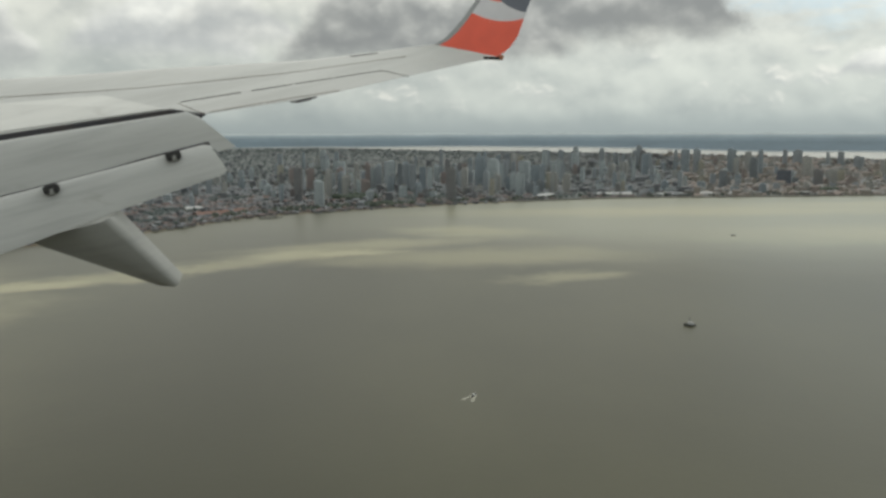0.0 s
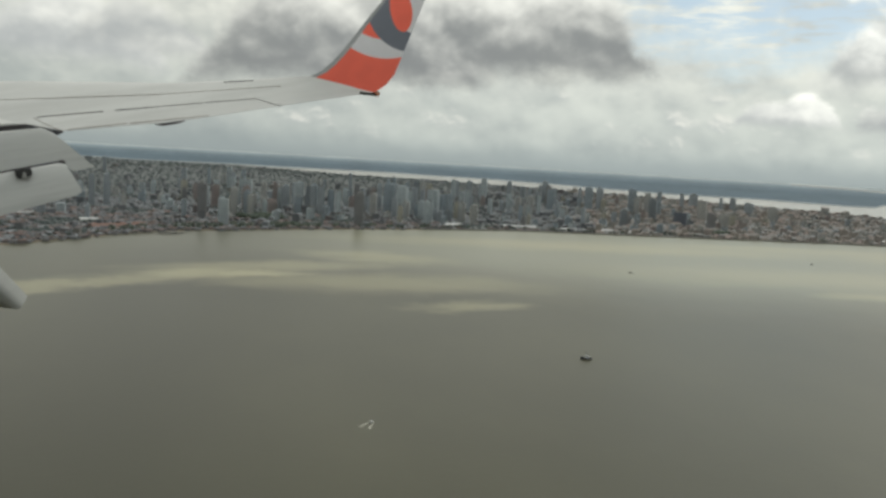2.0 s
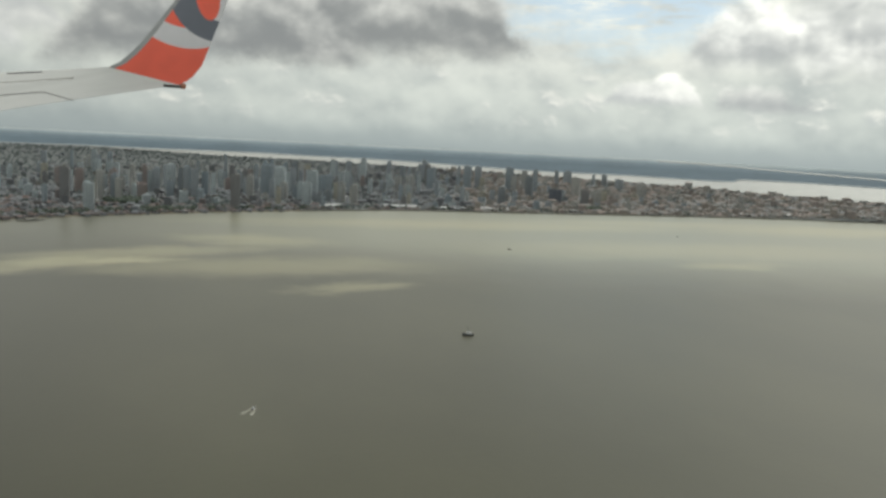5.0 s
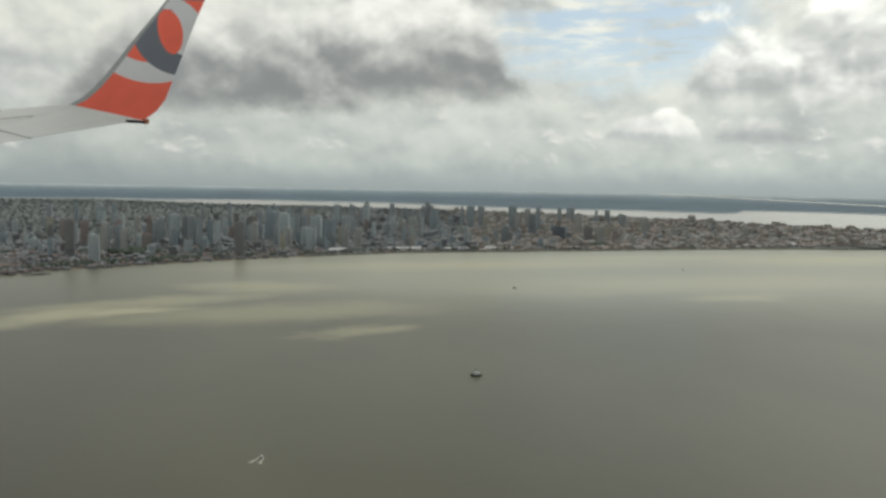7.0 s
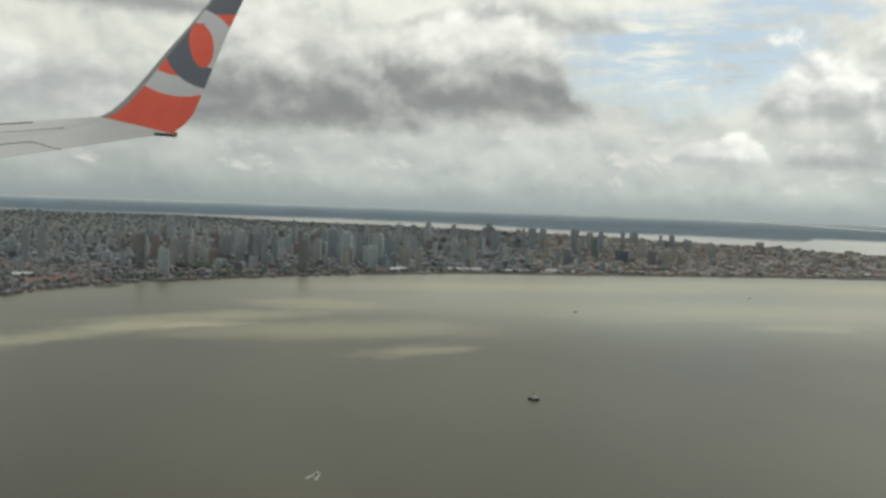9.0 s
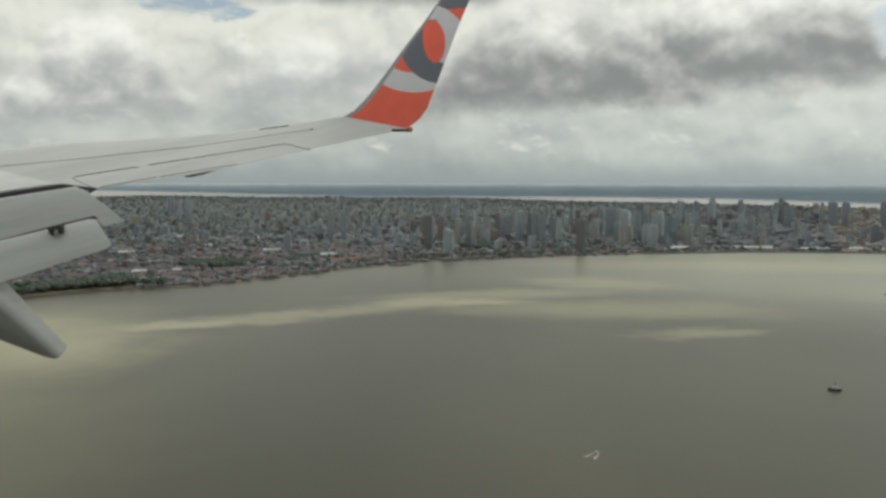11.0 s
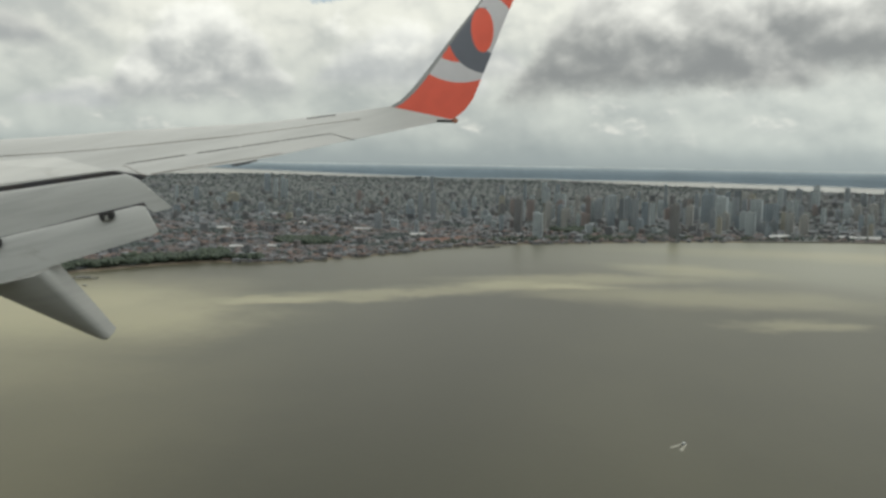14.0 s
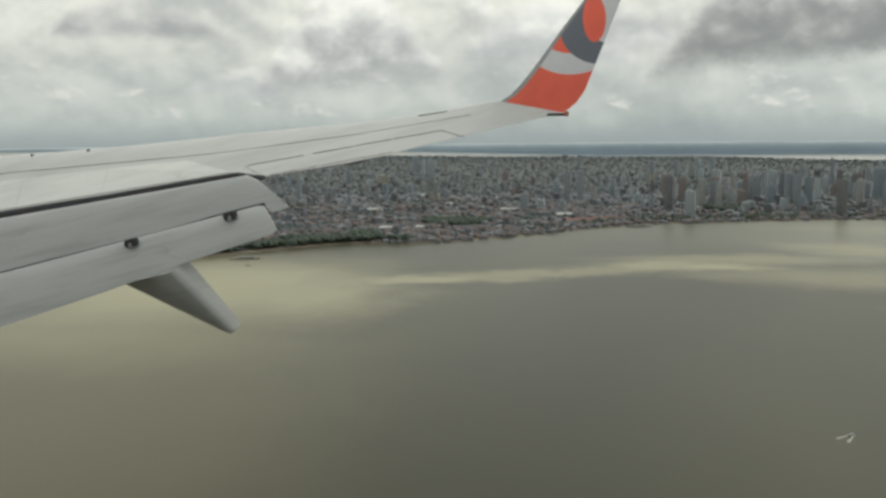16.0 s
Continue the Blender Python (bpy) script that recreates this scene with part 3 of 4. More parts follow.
    # dark slab standing in for the shade in the gap under the spoilers
    part("flap_gap_shade", slab([(15, 0.30, -1.50), (6.2, 0.27, -0.10), (5.6, 0.24, -0.19), (5.75, 0.26, -0.27), (6.2, 0.30, -0.22), (15, 0.34, -1.74)], 0.12, 0.01), M_SEAM, wing, "dark slab painting the shade in the gap before the flaps")
    main = [((15, 0.20, -1.61), (15, 0.0, -3.02), 0.24), ((10.78, 0.18, -0.93), (10.88, 0.0, -1.97), 0.20), ((6.3, 0.16, -0.195), (6.2, 0.02, -0.82), 0.16),
            ((6.01, 0.16, -0.145), (5.66, 0.05, -0.68), 0.15), ((5.95, 0.15, -0.13), (5.46, 0.05, -0.83), 0.14), ((5.75, 0.13, -0.22), (5.14, 0.07, -0.74), 0.10)]
    flap = smooth(part("main_flap", loft(main), M_FLAP, wing, "lowered grey main flap"), 35)
    aft = [((15, -0.02, -3.05), (15, -0.22, -4.40), 0.26), ((10.76, -0.02, -1.97), (10.85, -0.2, -3.02), 0.22), ((8.57, -0.02, -1.42), (8.57, -0.19, -2.27), 0.19),
           ((7.19, -0.02, -1.07), (7.19, -0.18, -1.78), 0.17), ((5.72, -0.02, -0.70), (5.43, -0.17, -1.22), 0.14), ((5.60, -0.03, -0.71), (5.34, -0.16, -1.14), 0.10)]
    aft_flap = smooth(part("aft_flap", loft(aft), M_FLAP, wing, "lowered grey aft flap"), 35)
    # dark strip put where only shade lies between main and aft flap
    part("slot", slab([(15, 0.02, -2.97), (5.62, 0.02, -0.64), (5.58, 0.0, -0.71), (5.7, 0.0, -0.72), (15, 0.0, -3.08)], 0.06, 0.008), M_SEAM, wing, "dark slab painting the shade in the slot between the flaps")
    for s, z in ((8.11, -1.38), (6.21, -0.88), (12.4, -2.5)):
        bm = bmesh.new()
        box(bm, -s - 0.13, -s + 0.11, -0.2, 0.05, z - 0.075, z + 0.085)
        bmesh.ops.rotate(bm, verts=bm.verts, cent=(-s, 0, z), matrix=Matrix.Rotation(radians(-14), 3, "Y"))
        bmesh.ops.bevel(bm, geom=bm.edges[:], offset=0.03, segments=3, affect="EDGES")
        fitting = part("hinge_fitting", bm, M_BLACK, aft_flap, "black hinge fitting")
        bm = bmesh.new()
        box(bm, -s - 0.05, -s + 0.04, -0.215, -0.1, z - 0.09, z + 0.03)
        bmesh.ops.bevel(bm, geom=bm.edges[:], offset=0.02, segments=2, affect="EDGES")
        ob = part("hinge_arm", bm, M_CANOE, wing)
    # fairing that hides the flap's drive: a wedge with a blunt tail
    bm = bmesh.new()
    rings = []
    for k in range(9):
        u = k / 8
        left = Vector((-8.62, 0.55, -2.26)).lerp(Vector((-6.5, 0.14, -3.15)), u)
        ridge_l = Vector((-7.40, -0.30, -1.93)).lerp(Vector((-6.30, -0.14, -3.14)), u)
        ridge_r = Vector((-7.24, -0.22, -1.83)).lerp(Vector((-6.20, -0.10, -3.04)), u)
        right = Vector((-7.12, 0.1, -1.75)).lerp(Vector((-6.13, 0.03, -2.96)), u)
        back = (left + right) / 2 + Vector((0, 0.3 * (1 - u) + 0.04, 0))
        mid = (left + ridge_l) / 2 + Vector((-0.01, -0.02, -0.01)) * (1 - u)
        rings.append([bm.verts.new(p) for p in (left, mid, ridge_l, (ridge_l + ridge_r) / 2 + Vector((0, -0.03, 0)), ridge_r, right, back)])
    for a, b in zip(rings, rings[1:]):
        for i in range(7):
            bm.faces.new((a[i], a[(i + 1) % 7], b[(i + 1) % 7], b[i]))
    bm.faces.new(rings[0])
    tail = bm.faces.new(list(reversed(rings[-1])))
    bmesh.ops.recalc_face_normals(bm, faces=bm.faces)
    bmesh.ops.bevel(bm, geom=list(tail.edges), offset=0.03, segments=2, affect="EDGES")
    smooth(part("flap_track_fairing", bm, M_CANOE, wing, "grey pointed fairing under the flap"), 75)
    bm = bmesh.new()
    ring0 = [bm.verts.new(p) for p in ((-4.12, 0.16, 0.035), (-3.95, 0.12, 0.07), (-3.62, 0.15, 0.14), (-3.78, 0.12, 0.08), (-4.0, 0.12, 0.03))]
    ring1 = [bm.verts.new(v.co + Vector((0, 0.2, 0.02))) for v in ring0]
    bm.faces.new(ring0)
    bm.faces.new(list(reversed(ring1)))
    for i in range(5):
        bm.faces.new((ring0[i], ring1[i], ring1[(i + 1) % 5], ring0[(i + 1) % 5]))
    bmesh.ops.recalc_face_normals(bm, faces=bm.faces)
    part("hinge_fairing", bm, M_SEAM, wing, "small dark hinge fairing")
    return wing


build_wing()


# ---- the town: materials ----
# town tones are cool and low in contrast: some haze is painted in
def paint(name, rgb):
    rgb = tuple(c * f for c, f in zip(rgb, (0.94, 0.985, 1.01)))
    dull = tuple(c * 0.78 for c in rgb)
    return surface(name, worn(rgb, dull, 0.05, 0.25), 0.85)


TONES = {"white": paint("white_render", (0.43, 0.462, 0.475)), "cream": paint("cream_render", (0.400, 0.383, 0.360)), "grey": paint("grey_render", (0.331, 0.351, 0.371)),
         "blue-grey": paint("blue_grey_render", (0.281, 0.318, 0.348)), "brown": paint("brown_tile", (0.206, 0.194, 0.196)), "dark": paint("dark_tile", (0.188, 0.204, 0.223)),
         "reddish": paint("red_brick_tile", (0.288, 0.226, 0.212)), "yellow": paint("ochre_render", (0.400, 0.367, 0.297)), "navy": paint("navy_cladding", (0.100, 0.109, 0.139))}
# glass base raised to carry mirrored sky and haze
M_GLAZE = surface("dark_window_glass", worn((0.21, 0.23, 0.245), (0.25, 0.27, 0.28), 0.1), 0.2)
M_ROOF = surface("roof_concrete", worn((0.26, 0.26, 0.25), (0.17, 0.17, 0.165), 0.08), 0.9)
M_SHED = surface("bright_metal_roof", worn((0.46, 0.47, 0.475), (0.33, 0.34, 0.345), 0.05), 0.5)
M_QUAY = surface("quay_concrete", worn((0.17, 0.165, 0.15), (0.10, 0.10, 0.09), 0.03), 0.9)


def palette_material(name, tones, rough=0.85, lift=1.0, single=False):
    """Each separate piece takes one of the tones."""
    tones = [tuple(c * lift for c in t) for t in tones]
    m = bpy.data.materials.new(name)
    m.use_nodes = True
    N = Nodes(m.node_tree)
    geo = m.node_tree.nodes.new("ShaderNodeNewGeometry")
    ramp = m.node_tree.nodes.new("ShaderNodeValToRGB")
    ramp.color_ramp.interpolation = "CONSTANT"
    el = ramp.color_ramp.elements
    el[0].color = (*tones[0], 1)
    el[1].position, el[1].color = 1 / len(tones), (*tones[1], 1)
    for i, c in enumerate(tones[2:], 2):
        el.new(i / len(tones)).color = (*c, 1)
    N.put(ramp.inputs[0], m.node_tree.nodes.new("ShaderNodeObjectInfo").outputs["Random"] if single else geo.outputs["Random Per Island"])
    co = m.node_tree.nodes.new("ShaderNodeTexCoord").outputs["Object"]
    g = N.step(N.noise(co, 0.12, 4, 0.6), 0.3, 0.7, 0.86, 1.08)
    bs = m.node_tree.nodes["Principled BSDF"]
    N.put(bs.inputs["Base Color"], N.mix(1.0, ramp.outputs[0], N.vec(N.m("MULTIPLY", g, 0.955), g, N.m("MULTIPLY", g, 1.05)), "MULTIPLY"))
    bs.inputs["Roughness"].default_value = rough
    return m


M_ROOFS = palette_material("clay_and_sheet_roofs", [(0.158, 0.104, 0.088), (0.142, 0.104, 0.095), (0.168, 0.116, 0.10), (0.138, 0.130, 0.132), (0.122, 0.123, 0.130), (0.165, 0.167, 0.174), (0.116, 0.112, 0.117), (0.161, 0.114, 0.101), (0.23, 0.237, 0.247), (0.133, 0.105, 0.099), (0.112, 0.114, 0.122), (0.148, 0.118, 0.110), (0.124, 0.122, 0.127), (0.225, 0.232, 0.243)], lift=0.9)
# cool grey roofs for the farther houses, with distance haze in the tones
M_GREY_FAR = palette_material("hazed_grey_roofs", [(0.135, 0.138, 0.144), (0.148, 0.15, 0.156), (0.128, 0.134, 0.142), (0.156, 0.15, 0.148), (0.165, 0.17, 0.178), (0.14, 0.136, 0.136), (0.19, 0.195, 0.204), (0.132, 0.138, 0.146)], lift=1.0)
M_WALLS = palette_material("house_walls", [(0.165, 0.165, 0.169), (0.143, 0.142, 0.144), (0.178, 0.164, 0.146), (0.13, 0.13, 0.135), (0.19, 0.193, 0.202), (0.147, 0.128, 0.124), (0.118, 0.122, 0.131)], lift=0.9)
M_PINK = palette_material("pale_clay_roofs", [(0.22, 0.175, 0.155), (0.20, 0.17, 0.155), (0.235, 0.18, 0.155), (0.205, 0.198, 0.19), (0.24, 0.225, 0.21), (0.19, 0.155, 0.14), (0.26, 0.255, 0.25), (0.21, 0.17, 0.15)], lift=1.0)
M_CREAM = palette_material("cream_house_walls", [(0.29, 0.26, 0.225), (0.26, 0.225, 0.195), (0.31, 0.295, 0.275), (0.24, 0.205, 0.185), (0.28, 0.265, 0.24)], lift=0.97)
# leaf tones lifted towards blue-grey: haze over the city painted in
M_LEAVES = palette_material("hazed_tree_leaves", [(0.096, 0.116, 0.112), (0.104, 0.12, 0.115), (0.094, 0.112, 0.11), (0.108, 0.122, 0.116), (0.098, 0.114, 0.113)], 0.8)
M_MANGROVE = palette_material("mangrove_leaves", [(0.044, 0.06, 0.043), (0.055, 0.072, 0.05), (0.04, 0.054, 0.041), (0.062, 0.078, 0.052)], 0.8)

RNG = random.Random(7)


def land(x, y):
    return rise(math.hypot(x, y)) + 2.0


def on_land(x, y, margin=12.0):
    a, r = math.atan2(x, y), math.hypot(x, y)
    return np.interp(a, AZ_S, R_S) + margin < r < near_at(a) - 20


# ---- towers ----
def tower(x, y, w, h, tone, turn=None):
    """An apartment tower: glazed core, piers and floor edges before it, a stack of balconies, parapet and a lift house."""
    d = min(max(w * 0.75, 13), 24)
    turn = RNG.uniform(-14, 14) - math.degrees(math.atan2(x, y)) if turn is None else turn
    look_of = {"white": "white-rendered", "cream": "cream-rendered", "grey": "grey-rendered", "blue-grey": "blue-grey", "brown": "dark brown tiled", "dark": "dark grey tiled", "reddish": "brick-red tiled", "yellow": "ochre-rendered", "navy": "navy blue clad"}[tone]
    size = "very tall" if h > 92 else "tall" if h > 60 else "mid-rise" if h > 28 else "low"
    t = thing("apartment_tower", x, y, land(x, y) - 0.5, turn, f"{size} {look_of} apartment tower with flat roof, among houses", "tower block", "towers of the city")
    W, D = w / 2, d / 2
    bm = bmesh.new()
    box(bm, -W + 0.8, W - 0.8, -D + 0.8, D - 0.8, 0, h - 0.5)
    part("glazing", bm, M_GLAZE, t, "dark window bands")
    bays = max(2, round(w / 6.5))
    bm = bmesh.new()
    step = w / bays
    pier = step * RNG.uniform(0.42, 0.68)
    for k in range(bays + 1):
        c = -W + k * step
        x0, x1 = max(-W, c - pier / 2), min(W, c + pier / 2)
        for y0, y1 in ((-D, -D + 0.9), (D - 0.9, D)):
            box(bm, x0, x1, y0, y1, 0, h)
    for k in range(3):
        c = -D + k * d / 2
        y0, y1 = max(-D, c - d * 0.16), min(D, c + d * 0.16)
        for x0, x1 in ((-W, -W + 0.9), (W - 0.9, W)):
            box(bm, x0 + 0.01, x1 - 0.01, y0 + 0.01, y1 - 0.01, 0, h - 0.02)
    lift = 3.1
    for k in range(1, int(h / lift)):
        z = k * lift
        box(bm, -W + 0.25, W - 0.25, -D + 0.25, D - 0.25, z - 0.5, z + 0.5)
    part("wall", bm, TONES[tone], t)
    if w > 15:
        c = RNG.choice((-1, 0, 1)) * step * 0.5
        bm = bmesh.new()
        for k in range(1, int(h / lift)):
            box(bm, c - step * 0.42, c + step * 0.42, -D - 1.5, -D + 0.3, k * lift - 0.2, k * lift + 0.85)
        part("balcony_bay", bm, TONES["white" if tone in ("white", "cream", "blue-grey") and RNG.random() < 0.6 else tone], t, "projecting bay with parapets")
    bm = bmesh.new()
    box(bm, -W - 0.15, W + 0.15, -D - 0.15, D + 0.15, h - 0.6, h + 1.0)
    part("parapet", bm, TONES[tone], t)
    bm = bmesh.new()
    a = w * RNG.uniform(0.16, 0.28)
    o = RNG.uniform(-0.15, 0.15) * w
    box(bm, o - a, o + a, -D * 0.5, D * 0.5, h + 0.9, h + RNG.uniform(4, 8))
    part("lift_house", bm, M_ROOF if RNG.random() < 0.5 else TONES[tone], t, "lift house on the roof")
    return t


LANDMARKS = {
    "white": ((-226, 2330, 27, 71), (-234, 3389, 30, 84), (-283, 3311, 14, 92), (334, 2902, 38, 108), (460, 2998, 40, 99), (-100, 3067, 34, 74),
              (-27, 2948, 28, 102), (-1548, 3526, 15, 96), (-1529, 3560, 13, 96), (-1505, 3545, 17, 91), (-1896, 3266, 12, 63), (108, 2851, 15, 84)),
    "brown": ((-303, 2494, 25, 104), (157, 2480, 28, 98), (230, 3083, 16, 91), (1544, 2949, 32, 63)),
    "blue-grey": ((301, 3029, 40, 110), (500, 2940, 36, 88), (30, 3030, 16, 94), (84, 2909, 20, 85), (1229, 3475, 34, 110), (1552, 3459, 20, 98), (1429, 3468, 36, 106), (-1689, 3748, 28, 80)),
    "dark": ((3, 2890, 12, 95), (47, 3035, 10, 100), (450, 3412, 24, 107), (1442, 3270, 30, 86), (1160, 2886, 26, 64)),
    "navy": ((1437, 2997, 50, 60),),
    "cream": ((482, 3417, 25, 107), (893, 3410, 24, 61), (948, 3414, 30, 67), (1659, 3261, 36, 88), (1965, 3227, 36, 66), (-1374, 3542, 30, 53), (-2084, 3268, 46, 50), (1625, 3009, 42, 58)),
    "yellow": ((-238, 2714, 17, 56), (-1655, 3317, 50, 42), (1700, 3080, 26, 48)),
    "reddish": ((-112, 2993, 16, 93), (250, 3120, 17, 88), (-1132, 3485, 25, 56), (-420, 3300, 26, 62)),
    "grey": ((202, 3898, 16, 88), (-680, 2780, 19, 104), (-636, 2790, 19, 104), (696, 3851, 36, 81), (783, 3944, 26, 69), (854, 3945, 18, 72), (961, 3856, 20, 82), (1040, 3899, 26, 56), (1093, 3763, 22, 81), (1132, 3670, 17, 79),
             (1312, 3840, 14, 63), (1314, 3569, 30, 98), (1695, 3534, 18, 84), (1826, 3685, 38, 57), (1916, 3584, 14, 56), (1969, 3573, 26, 56), (2000, 3482, 38, 48), (-935, 4057, 17, 72), (-135, 3131, 22, 54))}
TAKEN = []
for tone, spots in LANDMARKS.items():
    for x, y, w, h in spots:
        tower(x, y, w, h, tone)
        TAKEN.append((x, y, w))


def free(x, y, w):
    return all((x - a) ** 2 + (y - b) ** 2 > (0.62 * (w + c)) ** 2 for a, b, c in TAKEN)


MIX = ["white"] * 5 + ["grey"] * 6 + ["blue-grey"] * 5 + ["cream"] * 5 + ["brown"] * 2 + ["dark"] * 2 + ["reddish"] * 2 + ["yellow"]
count = 0
while count < 160:
    r_, a_ = RNG.uniform(2480, 4050), radians(RNG.triangular(-14, 33, 8) if count < 126 else RNG.uniform(-38, -8))
    x, y = r_ * math.sin(a_), r_ * math.cos(a_)
    front = r_ - np.interp(a_, AZ_S, R_S)
    w = RNG.uniform(13, 27)
    h = RNG.uniform(36, 98) if count < 126 else RNG.uniform(24, 60)
    if front < 160 or r_ > np.interp(a_, AZ_N, R_N) - 250:
        continue
    if a_ > radians(24):
        h *= 0.7
    if front < 330:
        h *= 0.75
    if free(x, y, w):
        tower(x, y, w, h, RNG.choice(MIX))
        TAKEN.append((x, y, w))
        count += 1

# ordinary mid-rise blocks between them
count = 0
while count < 150:
    a_ = radians(RNG.uniform(-38, 42) if count < 62 else RNG.uniform(14, 36) if count < 126 else RNG.uniform(-32, -8))
    r_ = RNG.uniform(2250, 4050)
    x, y = r_ * math.sin(a_), r_ * math.cos(a_)
    front = r_ - np.interp(a_, AZ_S, R_S)
    if front < 90 or r_ > np.interp(a_, AZ_N, R_N) - 200:
        continue
    w, h = RNG.uniform(12, 26), RNG.uniform(14, 38)
    if free(x, y, w):
        tower(x, y, w, h, RNG.choice(MIX if a_ < radians(20) else MIX + ["cream", "cream", "yellow", "reddish"] * 4))
        TAKEN.append((x, y, w))
        count += 1

# ---- houses ----
TURN = radians(-14)
CT, ST = math.cos(TURN), math.sin(TURN)


def mangrove_at(x, y):
    """How far into the mangrove belt and the parks a place lies."""
    a, r = math.atan2(x, y), math.hypot(x, y)
    d = r - np.interp(a, AZ_S, R_S)
    if -40 < math.degrees(a) < -27.0:
        return d < 85 + 110 * noise.noise((x * 0.008, y * 0.008, 0)) and noise.noise((x * 0.02, y * 0.02, 4)) > -0.35
    if -27 <= math.degrees(a) < -24.5:
        return d < 25
    return (x + 780) ** 2 / 90 ** 2 + (y - 1980) ** 2 / 70 ** 2 < 1 or (x + 140) ** 2 / 70 ** 2 + (y - 2590) ** 2 / 80 ** 2 < 1 or (x - 1440) ** 2 / 70 ** 2 + (y - 2760) ** 2 / 60 ** 2 < 1


hv, hf, hm = [], [], []
CLAY = [(0.142, 0.094, 0.079), (0.128, 0.094, 0.086), (0.151, 0.104, 0.09), (0.124, 0.117, 0.119), (0.11, 0.111, 0.117), (0.15, 0.152, 0.158), (0.19, 0.195, 0.203), (0.12, 0.095, 0.089)]
M_ONE_ROOF = palette_material("river_house_roofs", CLAY, single=True)
M_ONE_WALL = palette_material("river_house_walls", [(0.148, 0.148, 0.152), (0.128, 0.128, 0.13), (0.16, 0.148, 0.131), (0.17, 0.174, 0.182), (0.132, 0.115, 0.112)], single=True)
single_count = 0


def single_house(x, y, w, d, h, roof, turn, foot):
    """A house of its own: walls with door and window openings set in, and a pitched, hipped or flat roof with eaves."""
    kind = "flat" if roof < 0.3 else "pitched" if roof < 0.75 else "hipped"
    t = thing("house", x, y, land(x, y) - 0.3, math.degrees(turn), f"low riverside house with a worn {kind} roof, close to its neighbours", "house", "houses along the river")
    bm = bmesh.new()
    box(bm, -w / 2, w / 2, -d / 2, d / 2, -foot, h)
    part("wall", bm, M_ONE_WALL, t)
    bm = bmesh.new()
    e, thick = 0.5, 0.25
    low = [(-w / 2 - e, -d / 2 - e, h), (w / 2 + e, -d / 2 - e, h), (w / 2 + e, d / 2 + e, h), (-w / 2 - e, d / 2 + e, h)]
    if kind == "flat":
        box(bm, -w / 2 - e, w / 2 + e, -d / 2 - e, d / 2 + e, h + 0.02, h + thick)
    else:
        k = 0.0 if kind == "pitched" else d * 0.35
        v = [bm.verts.new((a, b, c + 0.02)) for a, b, c in low] + [bm.verts.new((a, b, c + thick)) for a, b, c in low]
        v += [bm.verts.new((-w / 2 - e + k, 0, h + d * 0.24)), bm.verts.new((w / 2 + e - k, 0, h + d * 0.24))]
        for f in ((3, 2, 1, 0), (0, 1, 5, 4), (1, 2, 6, 5), (2, 3, 7, 6), (3, 0, 4, 7), (4, 5, 9, 8), (6, 7, 8, 9), (5, 6, 9), (7, 4, 8)):
            bm.faces.new([v[i] for i in f])
    part("roof", bm, M_ONE_ROOF, t)
    bays = max(2, int(w / 4))
    for k in range(bays):
        c = -w / 2 + (k + 0.5) * w / bays
        bm = bmesh.new()
        if k == bays // 2:
            box(bm, c - 0.5, c + 0.5, -d / 2 - 0.05, -d / 2 + 0.1, 0.3, 2.4)
            part("door", bm, TONES["brown"], t)
        else:
            box(bm, c - 0.7, c + 0.7, -d / 2 - 0.05, -d / 2 + 0.1, 1.2, 2.3)
            part("window", bm, M_GLAZE, t)


def house(x, y, w, d, h, roof, turn, foot=0.0):
    # grey roofs take over with distance, as haze put into the colour
    roof_haze = 1 if math.degrees(math.atan2(x, y)) < 20 and noise.noise((x * 0.003, y * 0.003, 8.0)) > 0.9 - (math.hypot(x, y) - 1900) / 900 else 2
    tile = 3 - roof_haze
    wall = 0
    if math.degrees(math.atan2(x, y)) > 19 + 6 * noise.noise((x * 0.002, y * 0.002, 1.0)):
        tile, wall = 3, 4
    global single_count
    a_s = math.atan2(x, y)
    if tile == 1 and single_count < 300 and radians(-31) < a_s < radians(4) and math.hypot(x, y) < np.interp(a_s, AZ_S, R_S) + 75:
        single_count += 1
        single_house(x, y, w, d, h, roof, turn, foot)
        return
    c, s = math.cos(turn), math.sin(turn)
    z = land(x, y) - 0.3
    base = len(hv)

    def put(lx, ly, lz):
        hv.append((x + lx * c - ly * s, y + lx * s + ly * c, z + lz))
    for lz in (-foot, h):
        for lx, ly in ((-w, -d), (w, -d), (w, d), (-w, d)):
            put(lx / 2, ly / 2, lz)
    for i in range(4):
        j = (i + 1) % 4
        hf.append((base + i, base + j, base + 4 + j, base + 4 + i))
        hm.append(wall)
    b = len(hv)
    e = 0.5
    for lx, ly in ((-w / 2 - e, -d / 2 - e), (w / 2 + e, -d / 2 - e), (w / 2 + e, d / 2 + e), (-w / 2 - e, d / 2 + e)):
        put(lx, ly, h + 0.05)
    if roof < 0.3:
        hf.append((b, b + 1, b + 2, b + 3))
        hm.append(tile)
        return
    k = 0.0 if roof < 0.75 else d * 0.35
    put(-w / 2 - e + k, 0, h + d * 0.24)
    put(w / 2 + e - k, 0, h + d * 0.24)
    for f in ((b, b + 1, b + 5, b + 4), (b + 2, b + 3, b + 4, b + 5), (b + 1, b + 2, b + 5), (b + 3, b, b + 4)):
        hf.append(f)
        hm.append(tile)


